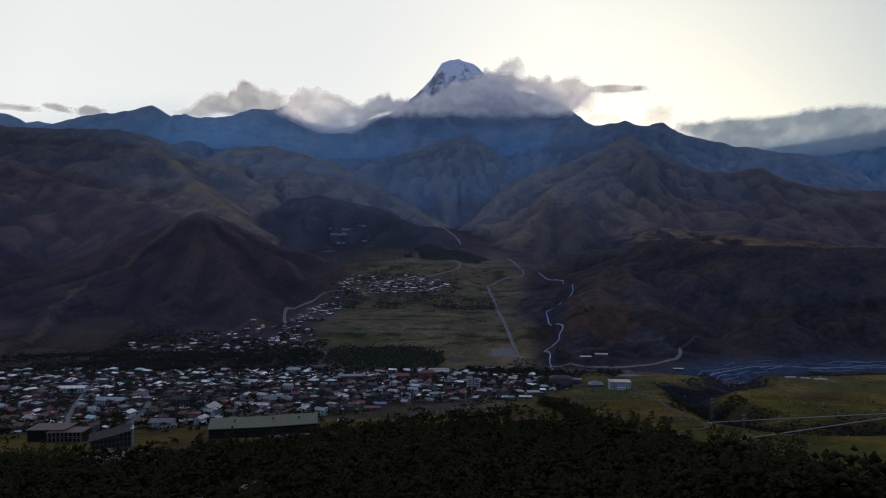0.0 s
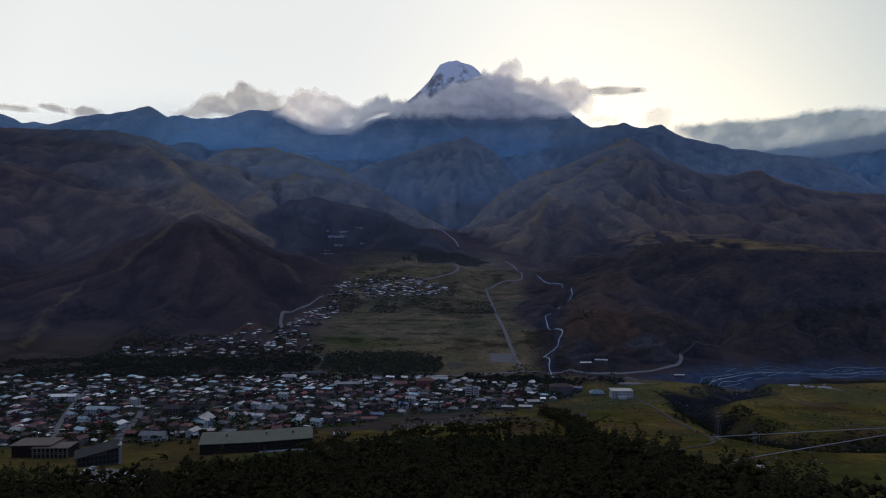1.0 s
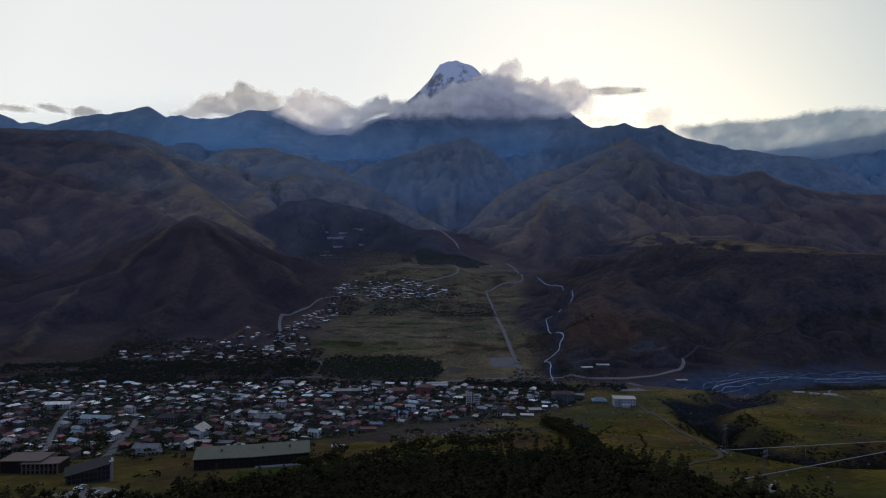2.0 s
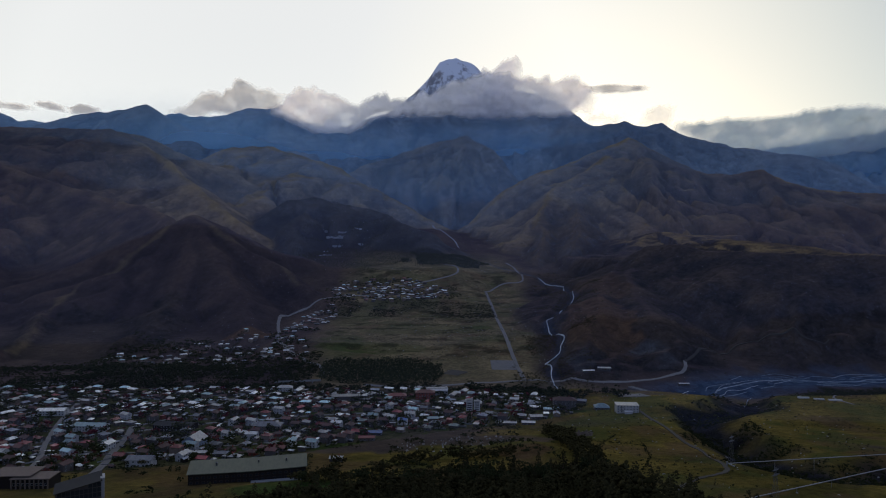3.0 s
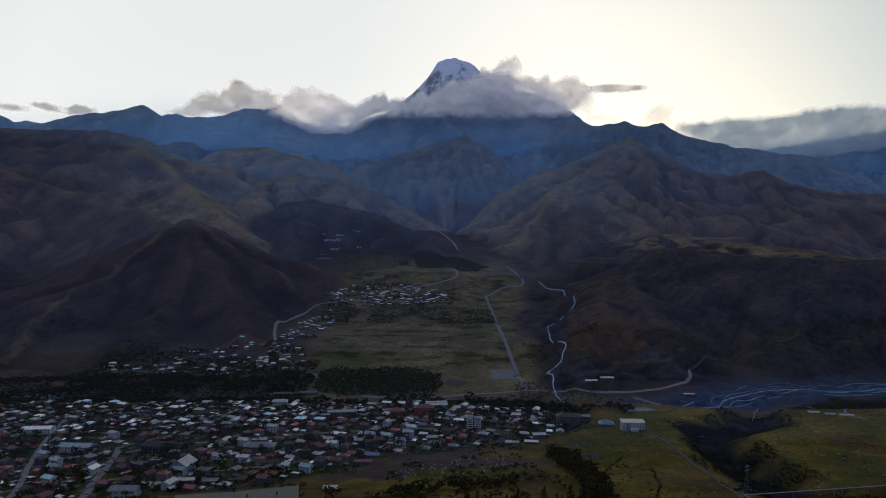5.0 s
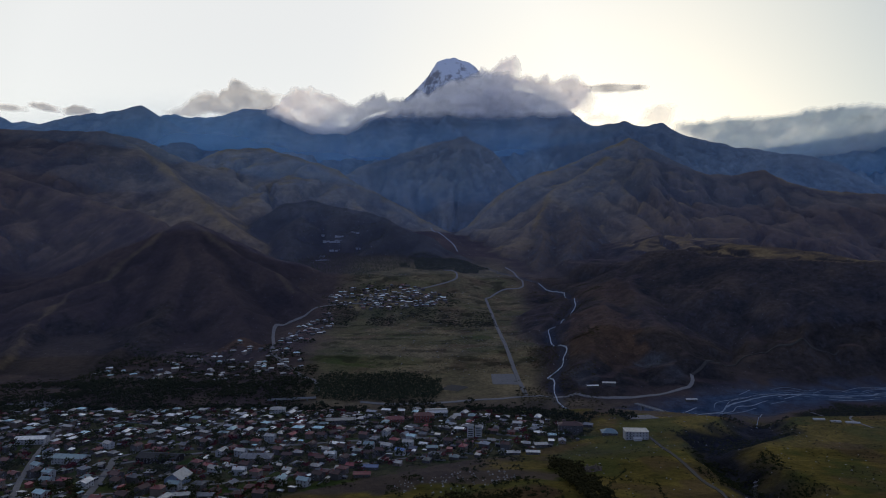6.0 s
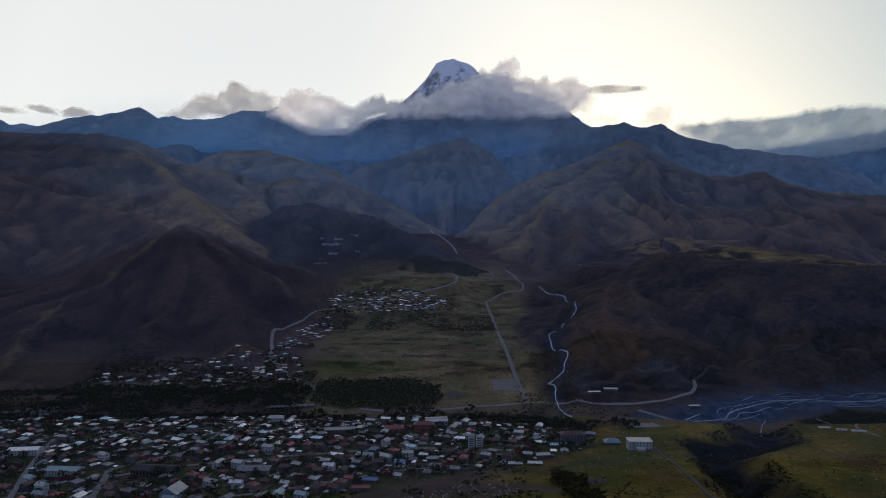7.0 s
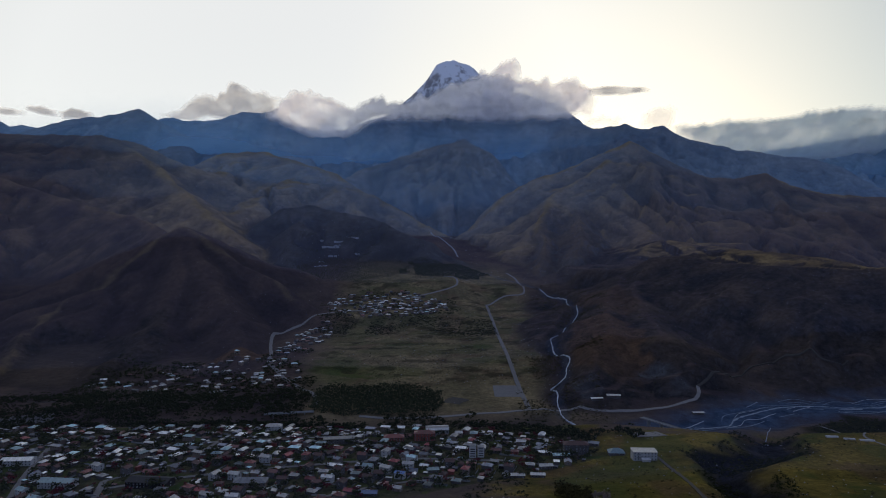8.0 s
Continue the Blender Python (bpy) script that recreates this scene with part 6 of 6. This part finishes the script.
def footbridge():
    root = empty("bridge", "pale concrete road bridge over the river", "bridge")
    part("deck", Shape().box(-38, -3.5, 0, 38, 3.5, 0.8), CONCRETE, root)
    for y in (-3.5, 3.3):
        part("parapet", Shape().box(-38, y, 0.8, 38, y + 0.2, 1.9), CONCRETE, root)
    for x in (-24, 0, 24):
        part("pier", Shape().box(x - 0.8, -3, -9, x + 0.8, 3, 0), CONCRETE, root)
    return root


footbridge().matrix_basis = pose(392, 1030, 8, 0, 0, 118)
second_bridge = copy_thing(bpy.data.objects["bridge"], pose(-170, 1122, ground_at(-170, 1122) + 4.0, 0, 0, 8))


def car(paint, colour):
    root = empty("car", f"small {colour} car standing in the car park", "car", "parked cars")
    side = [(-2.1, 0.35), (2.1, 0.35), (2.15, 0.8), (1.2, 0.95), (0.7, 1.42), (-1.1, 1.45), (-1.9, 0.95), (-2.15, 0.85)]
    part("body", Shape().prism([(x, -0.85, z) for x, z in side], (0, 1.7, 0)), paint, root)
    part("side_glass", Shape().prism([(1.05, -0.87, 0.97), (0.65, -0.87, 1.36), (-1.05, -0.87, 1.38), (-1.6, -0.87, 0.97)], (0, 1.74, 0)), GLASS, root)
    for x in (-1.3, 1.35):
        for y in (-0.8, 0.62):
            part("wheel", Shape().tube((x, y, 0.32), (x, y + 0.18, 0.32), 0.32, 0.32, 10), RUBBER, root)
    return root


models = [car(p, c) for p, c in zip(CAR_PAINTS, ("white", "silver", "dark"))]
for i in range(9):
    x, y = (-186 + i % 8 * 6.5 + rnd.uniform(-1, 1), 428 - i % 8 * 4.6 + i // 8 * 9)
    m = pose(x, y, ground_at(x, y) + 0.35, 0, 0, 55 + rnd.gauss(0, 6))
    if i < 3:
        models[i].matrix_basis = m
    else:
        copy_thing(models[rnd.choice((0, 0, 1, 2))], m)
for x, y, w, l_, a in ((528, 850, 4, 14, 8), (540, 836, 4, 12, 6), (556, 828, 4, 16, 4)):
    ob = empty("greenhouse", "low white plastic tunnel greenhouse on the meadow", "greenhouse", "tunnel greenhouses")
    for k in range(6):
        s = Shape()
        t0, t1 = math.pi * k / 6, math.pi * (k + 1) / 6
        s.prism([(-l_ / 2, -w / 2 * math.cos(t0), 2 * math.sin(t0)), (l_ / 2, -w / 2 * math.cos(t0), 2 * math.sin(t0)), (l_ / 2, -w / 2 * math.cos(t1), 2 * math.sin(t1)), (-l_ / 2, -w / 2 * math.cos(t1), 2 * math.sin(t1))], (0, 0, 0.1))
        part("panel", s, WALLS["white plaster"], ob)
    ob.matrix_basis = pose(x, y, ground_at(x, y), 0, 0, a - 20)


# ---- clouds and haze ----
def cloud_material(name, thin, thick, most=0.96, ragged=0.9, size=0.009):
    """Vapour lit through from behind, with that light also put into its tint: bright where it is thin, greyer where it
    is deep. Ragged at its edges.
    """
    m = bpy.data.materials.new(name)
    m.use_nodes = True
    n, l = m.node_tree.nodes, m.node_tree.links
    n.clear()
    out = n.new("ShaderNodeOutputMaterial")
    d, t, c = n.new("ShaderNodeBsdfDiffuse"), n.new("ShaderNodeBsdfTranslucent"), n.new("ShaderNodeBsdfTransparent")
    edge = sums(n, l, "MULTIPLY_ADD", noise_of(n, l, size, 7, 0.6), ragged)
    edge.node.inputs[2].default_value = -ragged / 2
    dense = sums(n, l, "ADD", cover_of(n, "vapour"), edge)
    tint = ramp(n, l, dense, [(0.25, thin), (0.95, thick)])
    tint = mixed(n, l, 0.5, tint, ramp(n, l, noise_of(n, l, size * 0.7, 5, 0.55, stretch=(1, 1, 1.8)), [(0.35, (0.62, 0.64, 0.68)), (0.65, (1, 1, 1))]), "MULTIPLY")
    l.new(tint, d.inputs["Color"])
    l.new(tint, t.inputs["Color"])
    body, whole = n.new("ShaderNodeMixShader"), n.new("ShaderNodeMixShader")
    body.inputs[0].default_value = 0.88
    l.new(d.outputs[0], body.inputs[1])
    l.new(t.outputs[0], body.inputs[2])
    l.new(ramp(n, l, dense, [(0.05, (0, 0, 0)), (0.3, (0.25 * most, 0.25 * most, 0.25 * most)), (0.9, (most, most, most))]), whole.inputs[0])
    l.new(c.outputs[0], whole.inputs[1])
    l.new(body.outputs[0], whole.inputs[2])
    l.new(whole.outputs[0], out.inputs["Surface"])
    return m


BRIGHT_VAPOUR = cloud_material("bright_cloud", (0.98, 0.96, 0.96), (0.93, 0.92, 0.95), 0.96, 1.1)
GREY_VAPOUR = cloud_material("grey_cloud", (0.9, 0.88, 0.84), (0.52, 0.52, 0.53), 0.88, 1.1)
BLUE_VAPOUR = cloud_material("blue_grey_cloud", (0.62, 0.7, 0.78), (0.3, 0.4, 0.5), 0.95, 0.6, 0.005)
WISP_VAPOUR = cloud_material("thin_cloud", (0.98, 0.96, 0.92), (0.9, 0.88, 0.86), 0.5)


def haze_material(name, tint):
    """Clear air with a little blue scatter in it, as dense as its sheet says."""
    m = bpy.data.materials.new(name)
    m.use_nodes = True
    n, l = m.node_tree.nodes, m.node_tree.links
    n.clear()
    out, t, c, whole = n.new("ShaderNodeOutputMaterial"), n.new("ShaderNodeBsdfTranslucent"), n.new("ShaderNodeBsdfTransparent"), n.new("ShaderNodeMixShader")
    t.inputs["Color"].default_value = (*tint, 1)
    l.new(cover_of(n, "vapour"), whole.inputs[0])
    l.new(c.outputs[0], whole.inputs[1])
    l.new(t.outputs[0], whole.inputs[2])
    l.new(whole.outputs[0], out.inputs["Surface"])
    return m


HAZE = haze_material("blue_air_haze", (0.25, 0.57, 0.98))
VALLEY_HAZE = haze_material("dim_air_haze", (0.4, 0.5, 0.98))


def vapour_sheet(x, y, z, density, material, root, least=-0.4):
    """A sheet of vapour over a grid of points, with its density at each."""
    me = bpy.data.meshes.new("layer")
    nv, nu = x.shape
    i = np.arange(nu * nv).reshape(nv, nu)
    f = np.stack([i[:-1, :-1], i[:-1, 1:], i[1:, 1:], i[1:, :-1]], -1).reshape(-1, 4)
    f = f[(density.ravel()[f] > least).any(1)]
    me.from_pydata(np.stack([x, y, z], -1).reshape(-1, 3).tolist(), [], f.tolist())
    me.attributes.new("vapour", "FLOAT", "POINT").data.foreach_set("value", density.ravel().astype(np.float32))
    me.materials.append(material)
    me.shade_smooth()
    part("layer", me, None, root)


def cloud(name, y, outline, material, seed, label, lumps=16.0, soft=(30.0, 40.0), bulge=34.0):
    """A bank of vapour: outline holds rows of x, top and base; dense at heart, ragged and billowing at the edges."""
    root = empty(name, label, "cloud", kind="structure")
    ox, ot, ob = zip(*outline)
    width, low, high = ox[-1] - ox[0], min(ob), max(ot)
    xs = np.linspace(ox[0] - 30, ox[-1] + 30, int(max(24, min(280, width / 7))))
    zs = np.linspace(low - 50, high + 60, int(max(12, min(70, (high - low + 110) / 6))))
    x, z = np.meshgrid(xs, zs)
    k = seed * 311.0
    top = np.interp(x, ox, ot) + lumps * layered(x + k, z * 0.7, 60, 4)
    base = np.interp(x, ox, ob) + 0.7 * lumps * layered(x - k, z * 0 + k, 120, 3)
    ends = np.minimum(x - ox[0], ox[-1] - x) / min(90.0, width / 5)
    inside = np.minimum(np.minimum((top - z) / soft[0], (z - base) / soft[1]), ends)
    density = np.clip(inside, -0.8, 1.1) * 0.7 + 0.12
    depth = y - 0.7 * (z - low) - bulge * np.clip(inside, 0, 1) ** 0.5 * (0.6 + 0.6 * layered(x + k, z * 1.3, 110, 2))
    vapour_sheet(x, depth, z, density, material, root)
    return root


def haze(y, span, floor_z, tops, fade, amount, material):
    """Thin blue air that fills the valley: densest low down, gone at its top, which is given in rows of x and height."""
    x, z = np.meshgrid(np.linspace(*span, 90), np.linspace(floor_z, max(t[1] for t in tops) + 40, 60))
    up = np.clip((np.interp(x, *zip(*tops)) + 25 * layered(x, z * 0, 500, 3) - z) / fade, 0, 1)
    sides = np.clip(np.minimum(x - span[0], span[1] - x) / 400, 0, 1)
    density = amount * up * up * (3 - 2 * up) * sides * (1 + 0.15 * layered(x, z, 400, 3))
    root = empty("haze", "thin blue haze hanging before the mountains", "haze", kind="structure")
    vapour_sheet(x, y + 60 * layered(x, z, 300, 2) + 0.9 * (floor_z + 300 - z), z, density, material, root, 0.0005)


haze(500, (-900, 1100), -20, [(-900, 270), (1100, 270)], 170, 0.014, VALLEY_HAZE)
haze(1180, (-1500, 1800), -20, [(-1500, 440), (1800, 420)], 260, 0.021, VALLEY_HAZE)
haze(1950, (-2200, 2500), 0, [(-2200, 640), (2500, 600)], 330, 0.034, VALLEY_HAZE)
haze(2900, (-2500, 3100), 100, [(-2500, 840), (0, 820), (3100, 740)], 420, 0.045, HAZE)
haze(3420, (-2000, 3400), 150, [(-2000, 980), (-600, 910), (1100, 880), (3400, 830)], 420, 0.13, HAZE)
haze(4250, (-2700, 3900), 200, [(-2700, 1000), (-1500, 1110), (-800, 1100), (-500, 1050), (1100, 1040), (1700, 960), (3900, 960)], 420, 0.52, HAZE)
cloud("cloud_bank", 4250, [(-880, 1075, 1030), (-772, 1110, 1005), (-681, 1171, 975), (-608, 1191, 925), (-517, 1175, 905), (-425, 1142, 905), (-333, 1118, 930), (-241, 1140, 990), (-131, 1168, 1027), (-1, 1163, 1037), (166, 1189, 1040), (315, 1244, 1035), (465, 1284, 1023), (616, 1288, 1022), (768, 1276, 1036), (920, 1279, 1046), (1073, 1279, 1064), (1150, 1247, 1073), (1227, 1162, 1075)], BRIGHT_VAPOUR, 1, "grey-white cloud bank wrapped round the summit")
cloud("cloud_plume", 4330, [(317, 1222, 1091), (429, 1318, 1094), (543, 1366, 1115), (637, 1398, 1135), (713, 1430, 1156), (751, 1382, 1175), (790, 1289, 1195)], BRIGHT_VAPOUR, 3, "ragged cloud plume beside the peak", 20.0)
cloud("cloud_heap", 4700, [(-1671, 1139, 1099), (-1513, 1214, 1110), (-1434, 1256, 1111), (-1363, 1286, 1125), (-1275, 1268, 1126), (-1176, 1350, 1132), (-1096, 1356, 1138), (-1016, 1313, 1139), (-916, 1291, 1153), (-815, 1265, 1155)], GREY_VAPOUR, 5, "grey cloud heap above the western ridge", 18.0, (34.0, 24.0))
cloud("cloud_sheet", 4280, [(1720, 1020, 930), (2106, 1058, 800), (2385, 1072, 740), (2586, 1106, 760), (2828, 1145, 800), (3073, 1152, 810), (3352, 1150, 820), (3650, 1160, 820), (3900, 1160, 820)], BLUE_VAPOUR, 6, "long grey-blue cloud sheet along the eastern range", 9.0, (34.0, 80.0), 30.0)
cloud("cloud_wisp", 4450, [(1200, 1322, 1276), (1320, 1332, 1278), (1405, 1340, 1280), (1567, 1344, 1288), (1720, 1336, 1308)], GREY_VAPOUR, 8, "thin dark cloud streak in the bright sky", 7.0, (15.0, 12.0))
cloud("cloud_wisp", 4780, [(-3000, 1210, 1162), (-2784, 1206, 1150), (-2640, 1182, 1150)], GREY_VAPOUR, 9, "small grey cloud streak", 6.0, (16.0, 12.0))
cloud("cloud_wisp", 4780, [(-2650, 1220, 1188), (-2531, 1214, 1150), (-2400, 1184, 1140)], GREY_VAPOUR, 10, "small grey cloud streak", 6.0, (16.0, 12.0))
cloud("cloud_wisp", 4780, [(-2410, 1178, 1125), (-2295, 1202, 1125), (-2165, 1174, 1125)], GREY_VAPOUR, 11, "small grey cloud puff over the ridge", 8.0, (16.0, 12.0))
cloud("cloud_wisp", 4300, [(1200, 1100, 1030), (1340, 1112, 1030), (1470, 1090, 1025)], WISP_VAPOUR, 12, "small cloud behind the eastern ridge", 12.0)
cloud("cloud_wisp", 4300, [(1590, 1122, 1030), (1693, 1166, 1030), (1820, 1150, 1020)], WISP_VAPOUR, 13, "small cloud behind the eastern ridge", 14.0)
